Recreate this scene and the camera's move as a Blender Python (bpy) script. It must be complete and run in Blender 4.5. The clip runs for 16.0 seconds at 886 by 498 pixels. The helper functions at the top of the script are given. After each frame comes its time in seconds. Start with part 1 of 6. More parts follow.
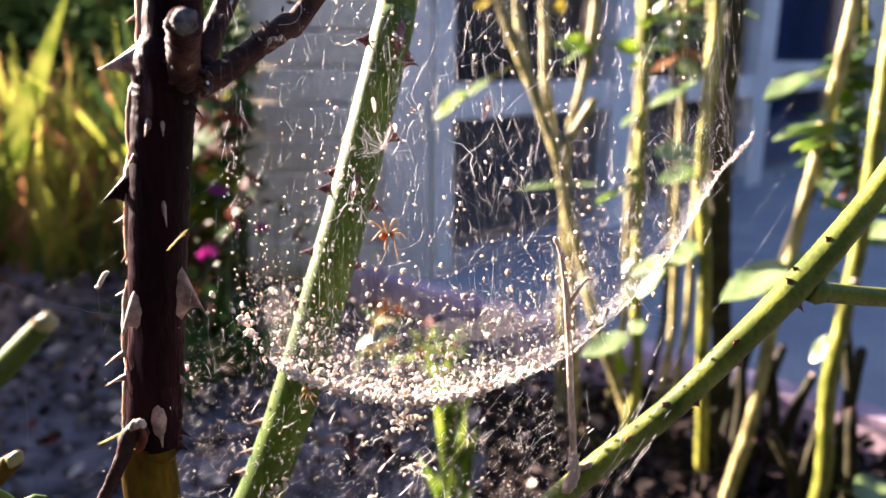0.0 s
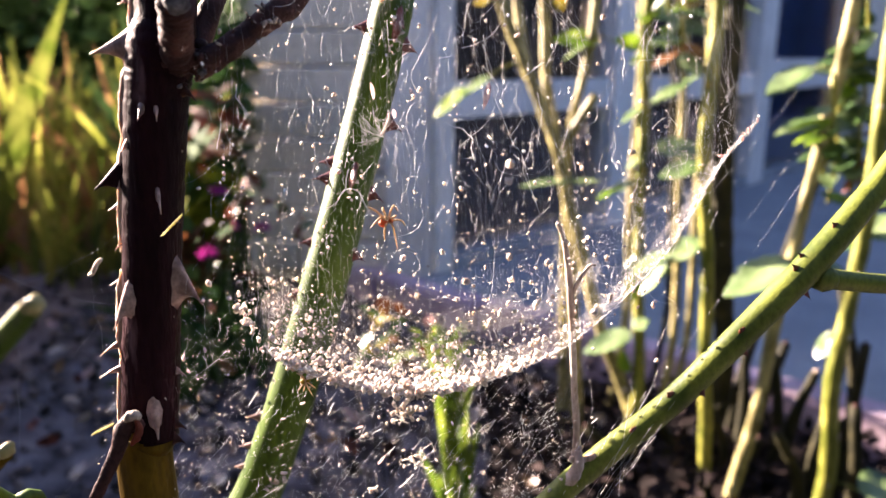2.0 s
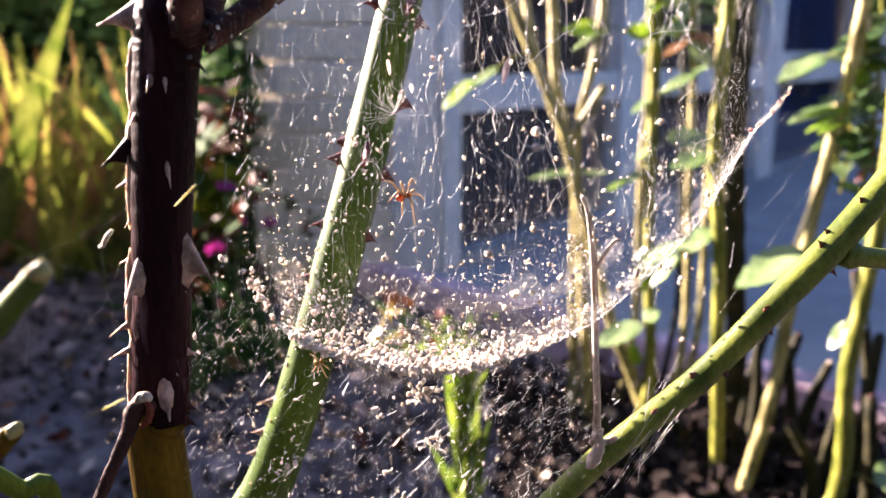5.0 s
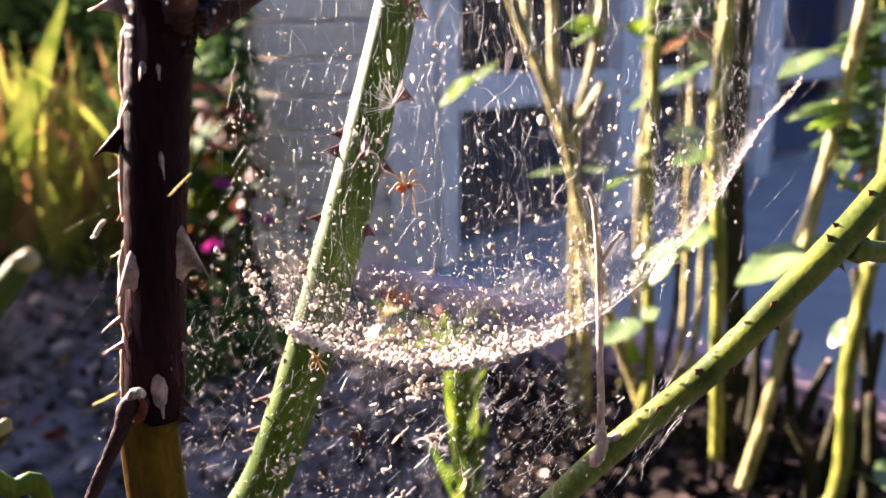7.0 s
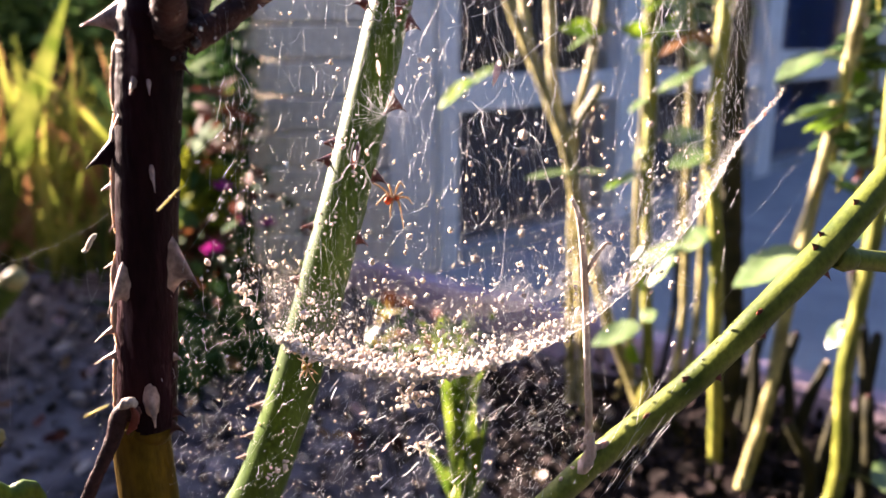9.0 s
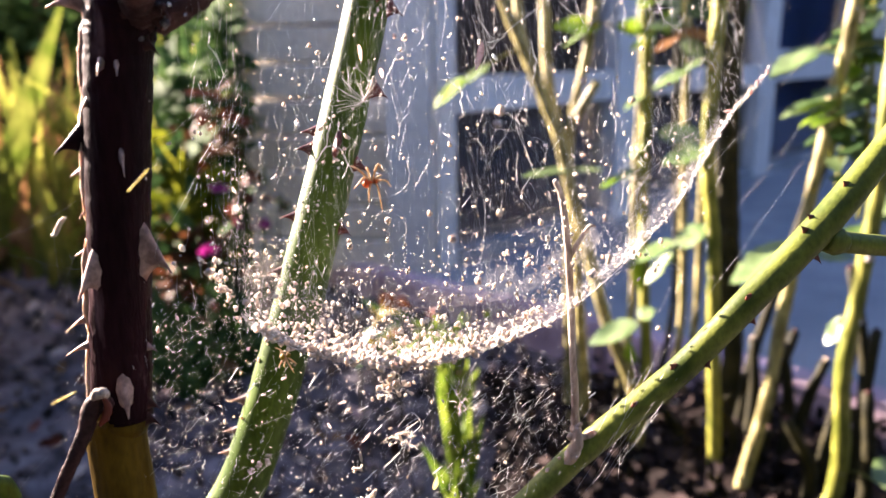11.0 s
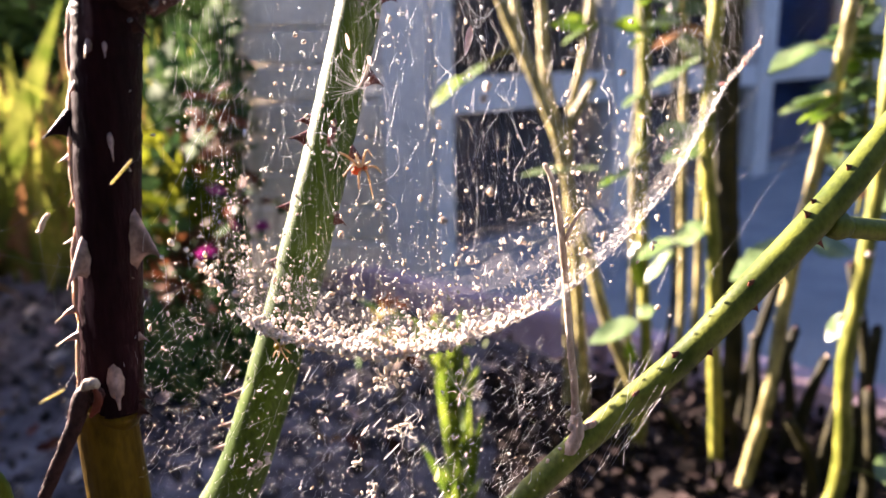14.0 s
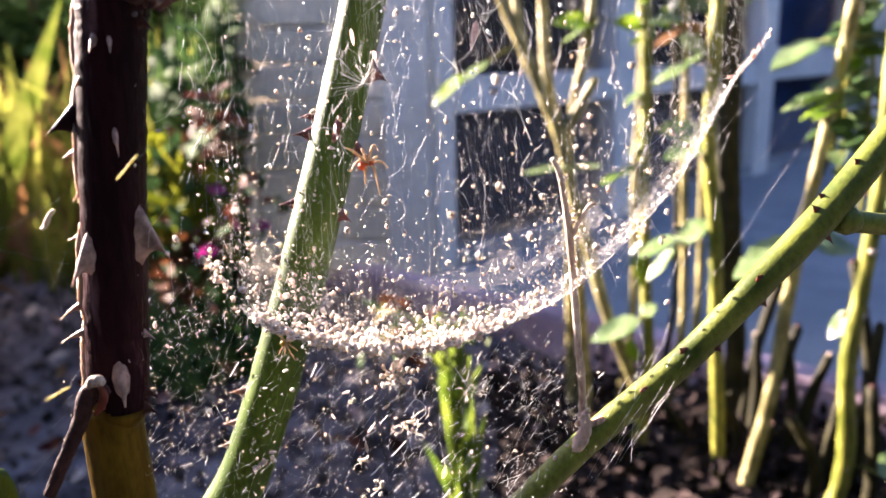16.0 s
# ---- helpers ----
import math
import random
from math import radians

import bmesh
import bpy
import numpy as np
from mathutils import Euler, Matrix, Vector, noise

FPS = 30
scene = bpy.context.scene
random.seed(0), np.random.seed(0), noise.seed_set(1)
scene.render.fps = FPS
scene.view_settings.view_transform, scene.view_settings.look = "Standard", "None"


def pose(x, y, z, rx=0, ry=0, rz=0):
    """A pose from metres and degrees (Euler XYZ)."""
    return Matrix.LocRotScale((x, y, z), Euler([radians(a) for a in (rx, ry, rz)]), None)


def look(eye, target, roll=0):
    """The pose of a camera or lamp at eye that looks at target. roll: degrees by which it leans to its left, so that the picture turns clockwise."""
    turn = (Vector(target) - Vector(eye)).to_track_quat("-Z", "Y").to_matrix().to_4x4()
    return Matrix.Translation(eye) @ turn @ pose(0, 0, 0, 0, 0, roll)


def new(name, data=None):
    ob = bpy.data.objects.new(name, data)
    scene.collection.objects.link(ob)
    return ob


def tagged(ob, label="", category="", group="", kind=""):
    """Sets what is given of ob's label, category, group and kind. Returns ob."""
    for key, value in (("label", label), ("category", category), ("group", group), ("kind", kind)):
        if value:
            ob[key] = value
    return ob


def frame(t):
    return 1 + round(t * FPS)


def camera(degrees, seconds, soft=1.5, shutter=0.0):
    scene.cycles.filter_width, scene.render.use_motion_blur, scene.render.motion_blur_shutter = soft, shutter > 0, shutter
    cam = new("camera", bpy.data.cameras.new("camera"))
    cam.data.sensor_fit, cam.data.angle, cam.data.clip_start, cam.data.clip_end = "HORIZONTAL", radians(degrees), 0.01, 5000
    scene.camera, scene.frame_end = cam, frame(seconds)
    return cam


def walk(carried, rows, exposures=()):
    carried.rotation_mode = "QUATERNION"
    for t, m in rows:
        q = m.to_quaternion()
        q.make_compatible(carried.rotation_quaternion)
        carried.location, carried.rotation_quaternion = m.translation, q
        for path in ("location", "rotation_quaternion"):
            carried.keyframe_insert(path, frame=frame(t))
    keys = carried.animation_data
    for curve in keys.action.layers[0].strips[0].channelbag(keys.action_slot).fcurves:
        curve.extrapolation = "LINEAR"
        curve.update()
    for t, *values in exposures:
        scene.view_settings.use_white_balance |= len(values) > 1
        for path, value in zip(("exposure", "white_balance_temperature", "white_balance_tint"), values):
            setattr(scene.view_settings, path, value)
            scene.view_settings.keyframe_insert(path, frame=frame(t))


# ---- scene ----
cam = camera(59.7, 16.0)
# seconds, place, yaw, pitch and roll of the hand-held camera
PATH = [
    (0, 0.01860, -0.03231, 0.56205, 1.212, -14.015, 0.730),
    (0.5, 0.01694, -0.03142, 0.56060, 1.292, -14.067, 0.682),
    (1, 0.01886, -0.03087, 0.55942, 1.287, -13.971, 0.647),
    (1.5, 0.01834, -0.02978, 0.55830, 1.293, -14.000, 0.402),
    (2, 0.01898, -0.02907, 0.55699, 1.311, -13.949, 0.373),
    (2.5, 0.01920, -0.02828, 0.55659, 1.337, -13.977, 0.204),
    (3, 0.01707, -0.02806, 0.55507, 1.500, -13.976, 0.025),
    (3.5, 0.01678, -0.02309, 0.54733, 1.416, -14.164, 0.059),
    (4, 0.01596, -0.02441, 0.54897, 1.539, -14.132, -0.061),
    (4.2, 0.01652, -0.02510, 0.54953, 1.861, -14.082, -0.112),
    (6.5, 0.01460, -0.02148, 0.54804, 1.668, -14.226, -0.070),
    (7, 0.01490, -0.02011, 0.54665, 1.638, -14.226, -0.025),
    (7.5, 0.01862, -0.02084, 0.54711, 1.763, -14.201, -0.098),
    (8, 0.02137, -0.02248, 0.54895, 1.788, -14.141, -0.211),
    (8.5, 0.01888, -0.02324, 0.55062, 1.765, -14.211, -0.249),
    (8.7, 0.01854, -0.02279, 0.55056, 1.758, -14.237, -0.154),
    (11, 0.02460, -0.01798, 0.54364, 1.797, -13.940, -0.690),
    (11.5, 0.02364, -0.01703, 0.54142, 1.784, -13.742, -0.988),
    (12, 0.02163, -0.01485, 0.53895, 1.731, -13.741, -0.994),
    (12.5, 0.02329, -0.01522, 0.53860, 1.728, -13.708, -1.020),
    (13, 0.02272, -0.01528, 0.53702, 1.687, -13.658, -1.007),
    (13.5, 0.02526, -0.01506, 0.53720, 1.708, -13.665, -1.010),
    (14, 0.02510, -0.01514, 0.53790, 1.722, -13.688, -1.064),
    (14.5, 0.02385, -0.01380, 0.53660, 1.702, -13.690, -1.090),
    (15, 0.02193, -0.01528, 0.53748, 1.704, -13.711, -1.225),
    (15.5, 0.02312, -0.01640, 0.53911, 1.804, -13.741, -1.263),
    (16, 0.02319, -0.01413, 0.53655, 1.738, -13.719, -1.235),
]
walk(cam, [(t, pose(x, y, z, 0, 0, yaw) @ pose(0, 0, 0, 90 + pitch) @ pose(0, 0, 0, 0, 0, roll)) for t, x, y, z, yaw, pitch, roll in PATH],
     exposures=((0, 3.57, 6000, 33), (2.5, 3.54, 6010, 34), (3.0, 3.65, 5890, 33), (3.5, 3.65, 5890, 33), (4.0, 3.57, 5900, 34), (6.5, 3.57, 5980, 34), (7.5, 3.48, 6050, 35), (8.5, 3.50, 6050, 35), (11.0, 3.63, 5940, 33),
                (12.0, 3.57, 5980, 34), (13.0, 3.47, 6080, 36), (13.5, 3.63, 6000, 34), (14.5, 3.47, 6100, 35), (15.5, 3.61, 5870, 33), (16.0, 3.65, 5890, 33)))
cam.data.dof.use_dof = True
cam.data.dof.focus_distance = 0.238
cam.data.dof.aperture_fstop = 10.5

# ---- light ----
SUN_FROM = Vector((-0.90, 0.54, 0.37)).normalized()
world = bpy.data.worlds.new("sky")
scene.world = world
world.use_nodes = True
wn = world.node_tree
sky = wn.nodes.new("ShaderNodeTexSky")
sky.sky_type = "NISHITA"
sky.sun_disc = False
sky.sun_elevation = math.asin(SUN_FROM.z)
sky.sun_rotation = math.atan2(SUN_FROM.x, SUN_FROM.y)
wn.links.new(sky.outputs[0], wn.nodes["Background"].inputs[0])
wn.nodes["Background"].inputs[1].default_value = 0.031
sun = new("sun", bpy.data.lights.new("sun", "SUN"))
sun.data.energy = 4.4
sun.data.angle = radians(0.6)
sun.data.color = (1.0, 0.85, 0.58)
sun.matrix_world = look(SUN_FROM * 20, (0, 0, 0))


# ---- materials ----
def mat(name, a, b, rough=0.6, scale=60.0, fine=400.0, bump=0.2, spec=0.4, glow=0.0, stretch=(1, 1, 1), c=None, per=0.0):
    """Two colours mixed by coarse and fine noise, with relief; glow: light let through thin tissue; per: shade by piece."""
    m = bpy.data.materials.new(name)
    m.use_nodes = True
    nt = m.node_tree
    n, l = nt.nodes, nt.links
    bsdf = n["Principled BSDF"]
    tc = n.new("ShaderNodeTexCoord")
    mp = n.new("ShaderNodeMapping")
    mp.inputs["Scale"].default_value = stretch
    l.new(tc.outputs["Object"], mp.inputs[0])
    n1 = n.new("ShaderNodeTexNoise")
    n1.inputs["Scale"].default_value = scale
    n1.inputs["Detail"].default_value = 5
    n2 = n.new("ShaderNodeTexNoise")
    n2.inputs["Scale"].default_value = fine
    n2.inputs["Detail"].default_value = 4
    l.new(mp.outputs[0], n1.inputs["Vector"])
    l.new(mp.outputs[0], n2.inputs["Vector"])
    ramp = n.new("ShaderNodeValToRGB")
    ramp.color_ramp.elements[0].position, ramp.color_ramp.elements[1].position = 0.36, 0.66
    ramp.color_ramp.elements[0].color, ramp.color_ramp.elements[1].color = (*a, 1), (*b, 1)
    if c:
        e = ramp.color_ramp.elements.new(0.72)
        e.color = (*c, 1)
    l.new(n1.outputs["Fac"], ramp.inputs[0])
    mix = n.new("ShaderNodeMix")
    mix.data_type, mix.blend_type = "RGBA", "MULTIPLY"
    mix.inputs["Factor"].default_value = 0.6
    l.new(ramp.outputs[0], mix.inputs["A"])
    r2 = n.new("ShaderNodeValToRGB")
    r2.color_ramp.elements[0].position, r2.color_ramp.elements[1].position = 0.3, 0.6
    r2.color_ramp.elements[0].color, r2.color_ramp.elements[1].color = (0.45, 0.45, 0.45, 1), (1, 1, 1, 1)
    l.new(n2.outputs["Fac"], r2.inputs[0])
    l.new(r2.outputs[0], mix.inputs["B"])
    out = mix.outputs["Result"]
    if per:
        geo = n.new("ShaderNodeNewGeometry")
        ob = n.new("ShaderNodeObjectInfo")
        add = n.new("ShaderNodeMath")
        l.new(geo.outputs["Random Per Island"], add.inputs[0])
        l.new(ob.outputs["Random"], add.inputs[1])
        fr = n.new("ShaderNodeMath")
        fr.operation = "FRACT"
        l.new(add.outputs[0], fr.inputs[0])
        hsv = n.new("ShaderNodeHueSaturation")
        mr = n.new("ShaderNodeMapRange")
        mr.inputs["To Min"].default_value, mr.inputs["To Max"].default_value = 1 - per, 1 + per
        l.new(fr.outputs[0], mr.inputs[0])
        l.new(mr.outputs[0], hsv.inputs["Value"])
        mh = n.new("ShaderNodeMapRange")
        mh.inputs["To Min"].default_value, mh.inputs["To Max"].default_value = 0.5 + 0.03 * per, 0.5 - 0.03 * per
        l.new(fr.outputs[0], mh.inputs[0])
        l.new(mh.outputs[0], hsv.inputs["Hue"])
        l.new(out, hsv.inputs["Color"])
        out = hsv.outputs[0]
    l.new(out, bsdf.inputs["Base Color"])
    bsdf.inputs["Roughness"].default_value = rough
    bsdf.inputs["Specular IOR Level"].default_value = spec
    if bump:
        bp = n.new("ShaderNodeBump")
        bp.inputs["Strength"].default_value = bump
        bp.inputs["Distance"].default_value = 0.4 / fine
        l.new(n2.outputs["Fac"], bp.inputs["Height"])
        l.new(bp.outputs[0], bsdf.inputs["Normal"])
    if glow:
        tr = n.new("ShaderNodeBsdfTranslucent")
        l.new(out, tr.inputs[0])
        ms = n.new("ShaderNodeMixShader")
        ms.inputs[0].default_value = glow
        l.new(bsdf.outputs[0], ms.inputs[1])
        l.new(tr.outputs[0], ms.inputs[2])
        l.new(ms.outputs[0], n["Material Output"].inputs[0])
    return m


M_DARK = mat("dark_bark", (0.006, 0.002, 0.0035), (0.020, 0.006, 0.009), 0.5, 110, 800, 1.0, 0.04, stretch=(1, 1, 0.2), c=(0.09, 0.05, 0.055))
M_OLIVE = mat("olive_bark", (0.045, 0.026, 0.001), (0.13, 0.080, 0.004), 0.5, 80, 700, 0.4, 0.07, stretch=(1, 1, 0.3))
M_BROWN = mat("brown_bark", (0.024, 0.010, 0.010), (0.075, 0.032, 0.028), 0.65, 150, 900, 1.0, 0.15, c=(0.22, 0.14, 0.11))
M_CUT = mat("cut_wood", (0.25, 0.19, 0.15), (0.5, 0.42, 0.35), 0.8, 300, 1200, 0.8, 0.2)
M_GREEN = mat("green_bark", (0.026, 0.060, 0.002), (0.070, 0.125, 0.006), 0.5, 70, 900, 0.25, 0.25, stretch=(1, 1, 0.4))
M_SLANT = mat("olive_green_bark", (0.045, 0.070, 0.004), (0.17, 0.20, 0.024), 0.5, 60, 700, 0.3, 0.25, stretch=(1, 1, 0.7))
M_GREEN2 = mat("yellow_green_bark", (0.085, 0.10, 0.008), (0.30, 0.29, 0.05), 0.5, 50, 500, 0.3, 0.25, stretch=(1, 1, 0.7))
M_FARCANE = mat("straw_bark", (0.11, 0.095, 0.025), (0.42, 0.37, 0.15), 0.5, 45, 250, 0.3, 0.4, stretch=(1, 1, 0.8))
M_THORN = mat("pale_thorn", (0.17, 0.10, 0.085), (0.42, 0.29, 0.25), 0.45, 250, 900, 0.2, 0.5)
M_REDTHORN = mat("red_thorn", (0.07, 0.012, 0.009), (0.17, 0.035, 0.022), 0.4, 250, 900, 0.2, 0.5)
# pale bark of scars and knobs, and of the dark cane's sunlit rim
M_STRIP = mat("pale_bark", (0.30, 0.22, 0.18), (0.62, 0.50, 0.42), 0.7, 120, 900, 0.8, 0.2, stretch=(1, 1, 0.1))
M_GREYCUT = mat("grey_cut_wood", (0.05, 0.045, 0.05), (0.16, 0.15, 0.16), 0.85, 400, 1500, 0.8, 0.15)
M_DRY = mat("dry_twig", (0.34, 0.25, 0.20), (0.70, 0.60, 0.52), 0.75, 200, 1200, 0.8, 0.2, stretch=(1, 1, 0.15))
M_LEAF = mat("rose_leaf", (0.08, 0.15, 0.035), (0.27, 0.37, 0.16), 0.30, 25, 300, 0.2, 1.0, glow=0.33, per=0.3)
# leaf green brightened for leaves that have the sun behind them
M_LIME = mat("backlit_leaf", (0.16, 0.30, 0.010), (0.32, 0.46, 0.03), 0.4, 60, 300, 0.2, 0.5, glow=0.6)
M_BROAD = mat("broad_leaf", (0.09, 0.115, 0.005), (0.20, 0.21, 0.014), 0.8, 20, 150, 0.2, 0.04, glow=0.5, per=0.35)
M_SPRIG = mat("sprig_leaf", (0.065, 0.115, 0.010), (0.16, 0.21, 0.026), 0.6, 60, 300, 0.2, 0.2, glow=0.55, per=0.2)
M_YLEAF = mat("yellow_leaf", (0.28, 0.21, 0.012), (0.42, 0.32, 0.025), 0.45, 60, 300, 0.2, 0.4, glow=0.5, per=0.2)
M_BLADE = mat("grass_blade", (0.11, 0.15, 0.015), (0.31, 0.31, 0.06), 0.45, 12, 120, 0.2, 0.3, glow=0.5, per=0.5)
# leaf green taken darker for foliage that stands in shade
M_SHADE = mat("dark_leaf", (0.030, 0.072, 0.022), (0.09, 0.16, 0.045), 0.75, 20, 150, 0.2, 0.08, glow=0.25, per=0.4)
# dark bark, deepened further to stand for shade inside the thicket
M_DIMCANE = mat("dim_cane_bark", (0.009, 0.009, 0.003), (0.030, 0.027, 0.009), 0.7, 45, 250, 0.4, 0.2)
M_STRAW = mat("straw_yellow", (0.42, 0.40, 0.14), (0.66, 0.62, 0.30), 0.5, 200, 900, 0.2, 0.3, glow=0.5)
M_DRYBLADE = mat("dry_blade", (0.20, 0.10, 0.035), (0.36, 0.22, 0.09), 0.6, 12, 120, 0.2, 0.3, glow=0.4, per=0.4)
M_SILK = mat("silk", (0.70, 0.71, 0.72), (0.86, 0.87, 0.88), 0.4, 300, 2000, 0, 0.5)
M_BIT = mat("web_debris", (0.44, 0.38, 0.33), (0.64, 0.57, 0.51), 0.7, 300, 1500, 0.3, 0.3, per=0.25)
M_SOIL = mat("soil", (0.028, 0.024, 0.028), (0.23, 0.205, 0.22), 0.9, 16, 160, 1.0, 0.2, c=(0.29, 0.26, 0.27))
# litter brown taken near black to stand for shade under the thicket
M_DIMLITTER = mat("leaf_mould", (0.007, 0.005, 0.005), (0.042, 0.030, 0.028), 0.9, 30, 300, 0.6, 0.1, per=0.6)
M_RUST = mat("rusty_leaf", (0.09, 0.028, 0.010), (0.20, 0.075, 0.028), 0.6, 30, 200, 0.2, 0.2, glow=0.4, per=0.4)
M_CHIP = mat("mulch_chip", (0.03, 0.022, 0.02), (0.22, 0.18, 0.17), 0.85, 30, 300, 0.6, 0.2, per=0.8)
M_SLAB = mat("concrete", (0.26, 0.295, 0.335), (0.36, 0.395, 0.435), 0.8, 6, 180, 0.4, 0.3)
M_EDGE = mat("edging_stone", (0.46, 0.33, 0.41), (0.60, 0.46, 0.55), 0.85, 12, 150, 0.5, 0.2, per=0.15)
M_SIDING = mat("siding_paint", (0.74, 0.69, 0.61), (0.88, 0.83, 0.75), 0.6, 4, 90, 0.15, 0.4, per=0.06)
M_TRIM = mat("white_trim", (0.66, 0.67, 0.68), (0.82, 0.83, 0.84), 0.5, 5, 120, 0.15, 0.4)
M_ROOM = mat("unlit_room", (0.085, 0.070, 0.068), (0.17, 0.145, 0.14), 0.9, 5, 50, 0, 0.2)
# blue of the reflection in the second window, given as a colour
M_BLUE = mat("blue_reflection", (0.010, 0.03, 0.12), (0.025, 0.07, 0.26), 0.5, 5, 60, 0.1, 0.4)
M_ORANGE = mat("orange_skin", (0.45, 0.07, 0.015), (0.70, 0.20, 0.04), 0.5, 500, 1500, 0.3, 0.4, glow=0.3)
M_LEG = mat("pale_leg", (0.55, 0.36, 0.18), (0.75, 0.58, 0.36), 0.5, 500, 1500, 0.2, 0.4, glow=0.3)
M_PINK = mat("magenta_petal", (0.30, 0.015, 0.18), (0.45, 0.05, 0.28), 0.5, 80, 300, 0.1, 0.3, glow=0.4)
M_PETAL = mat("dry_petal", (0.50, 0.30, 0.29), (0.74, 0.56, 0.52), 0.6, 300, 900, 0.3, 0.3, glow=0.6)
M_RED = mat("red_leaf", (0.08, 0.02, 0.014), (0.19, 0.055, 0.03), 0.5, 60, 300, 0.2, 0.3, glow=0.4, per=0.3)
# near black, so that the unseen hedges return hardly any light
M_HEDGE = mat("unseen_hedge_dark", (0.004, 0.008, 0.005), (0.018, 0.032, 0.016), 0.9, 12, 90, 0.6, 0.05)


def waxy(m, weight, depth):
    """Light that soaks through small pale bodies."""
    b = m.node_tree.nodes["Principled BSDF"]
    b.inputs["Subsurface Weight"].default_value = weight
    b.inputs["Subsurface Radius"].default_value = (1.0, 0.85, 0.7)
    b.inputs["Subsurface Scale"].default_value = depth


waxy(M_BIT, 1.0, 0.0012)
waxy(M_PETAL, 0.8, 0.001)
waxy(M_STRIP, 1.0, 0.002)
waxy(M_THORN, 0.5, 0.0015)
waxy(M_STRAW, 0.8, 0.001)
M_GLASS = bpy.data.materials.new("window_glass")
M_GLASS.use_nodes = True
M_GLASS.node_tree.nodes["Principled BSDF"].inputs["Transmission Weight"].default_value = 1.0
M_GLASS.node_tree.nodes["Principled BSDF"].inputs["Roughness"].default_value = 0.08
M_GLASS.node_tree.nodes["Principled BSDF"].inputs["IOR"].default_value = 1.45
# thin felt of silk, mostly holes
M_FELT = mat("silk_felt", (0.62, 0.56, 0.51), (0.80, 0.74, 0.69), 0.6, 200, 1500, 0.2, 0.3, glow=0.9)
def porous(m, low, high, scale):
    """Lets light pass between the fibres of a felt."""
    nt = m.node_tree
    n, l = nt.nodes, nt.links
    surf = n["Material Output"].inputs[0].links[0].from_socket
    tc = n.new("ShaderNodeTexCoord")
    ns = n.new("ShaderNodeTexNoise")
    ns.inputs["Scale"].default_value, ns.inputs["Detail"].default_value, ns.inputs["Roughness"].default_value = scale, 6, 0.75
    l.new(tc.outputs["Object"], ns.inputs["Vector"])
    mr = n.new("ShaderNodeMapRange")
    mr.inputs["From Min"].default_value, mr.inputs["From Max"].default_value = 0.38, 0.68
    mr.inputs["To Min"].default_value, mr.inputs["To Max"].default_value = low, high
    l.new(ns.outputs["Fac"], mr.inputs[0])
    hole = n.new("ShaderNodeBsdfTransparent")
    mx = n.new("ShaderNodeMixShader")
    l.new(mr.outputs[0], mx.inputs[0])
    l.new(hole.outputs[0], mx.inputs[1])
    l.new(surf, mx.inputs[2])
    l.new(mx.outputs[0], n["Material Output"].inputs[0])
porous(M_FELT, 0.0, 0.62, 900)
M_VEIL = mat("silk_veil", (0.60, 0.57, 0.55), (0.80, 0.77, 0.74), 0.6, 200, 1500, 0.2, 0.3, glow=0.65)
porous(M_VEIL, 0.0, 0.26, 420)


# ---- builders ----
def mesh_of(name, verts, faces, material, smooth=True, hard=0):
    me = bpy.data.meshes.new(name)
    me.from_pydata([tuple(v) for v in verts], [], [tuple(f) for f in faces])
    me.update()
    if smooth:
        me.polygons.foreach_set("use_smooth", [True] * len(me.polygons))
        if hard:
            me.set_sharp_from_angle(angle=radians(hard))
    me.materials.append(material)
    return me


def thing(name, label, category, group="", kind="", at=(0, 0, 0)):
    ob = new(name)
    ob.empty_display_size = 0.01
    ob.matrix_basis = Matrix.Translation(at)
    return tagged(ob, label, category, group, kind)


def part(name, geo, material, parent, label="", smooth=True, kind=""):
    """geo: (verts, faces) in world metres, or a mesh."""
    me = geo if isinstance(geo, bpy.types.Mesh) else mesh_of(name, *geo, material, smooth, 30 if len(geo[0]) <= 64 and len(geo[1]) in (6, 26, 30, 54) else 0)
    ob = new(name, me)
    ob.parent = parent
    p = parent
    base = Matrix()
    while p is not None:
        base = p.matrix_basis @ base
        p = p.parent
    ob.matrix_basis = base.inverted()
    return tagged(ob, label, "", "", kind)


def solo(name, geo, material, label, category, group="", kind="", smooth=True):
    """A thing of one mesh, with its origin at its base."""
    v = np.array([tuple(q) for q in geo[0]])
    at = np.array([v[:, 0].mean(), v[:, 1].mean(), v[:, 2].min()])
    ob = new(name, mesh_of(name, v - at, geo[1], material, smooth))
    ob.matrix_basis = Matrix.Translation(at)
    return tagged(ob, label, category, group, kind)


def join(geos):
    verts, faces, n = [], [], 0
    for v, f in geos:
        verts.extend(v)
        faces.extend([[i + n for i in q] for q in f])
        n += len(v)
    return verts, faces


def spline(points, steps=6):
    """Points along a smooth curve through the given ones."""
    p = [Vector(q) for q in points]
    if len(p) < 3:
        return [p[0].lerp(p[1], i / steps) for i in range(steps + 1)]
    p = [p[0] * 2 - p[1]] + p + [p[-1] * 2 - p[-2]]
    out = []
    for i in range(1, len(p) - 2):
        for s in range(steps):
            t = s / steps
            a, b, c, d = p[i - 1], p[i], p[i + 1], p[i + 2]
            out.append(0.5 * ((2 * b) + (c - a) * t + (2 * a - 5 * b + 4 * c - d) * t * t + (3 * b - a - 3 * c + d) * t ** 3))
    out.append(p[-2])
    return out


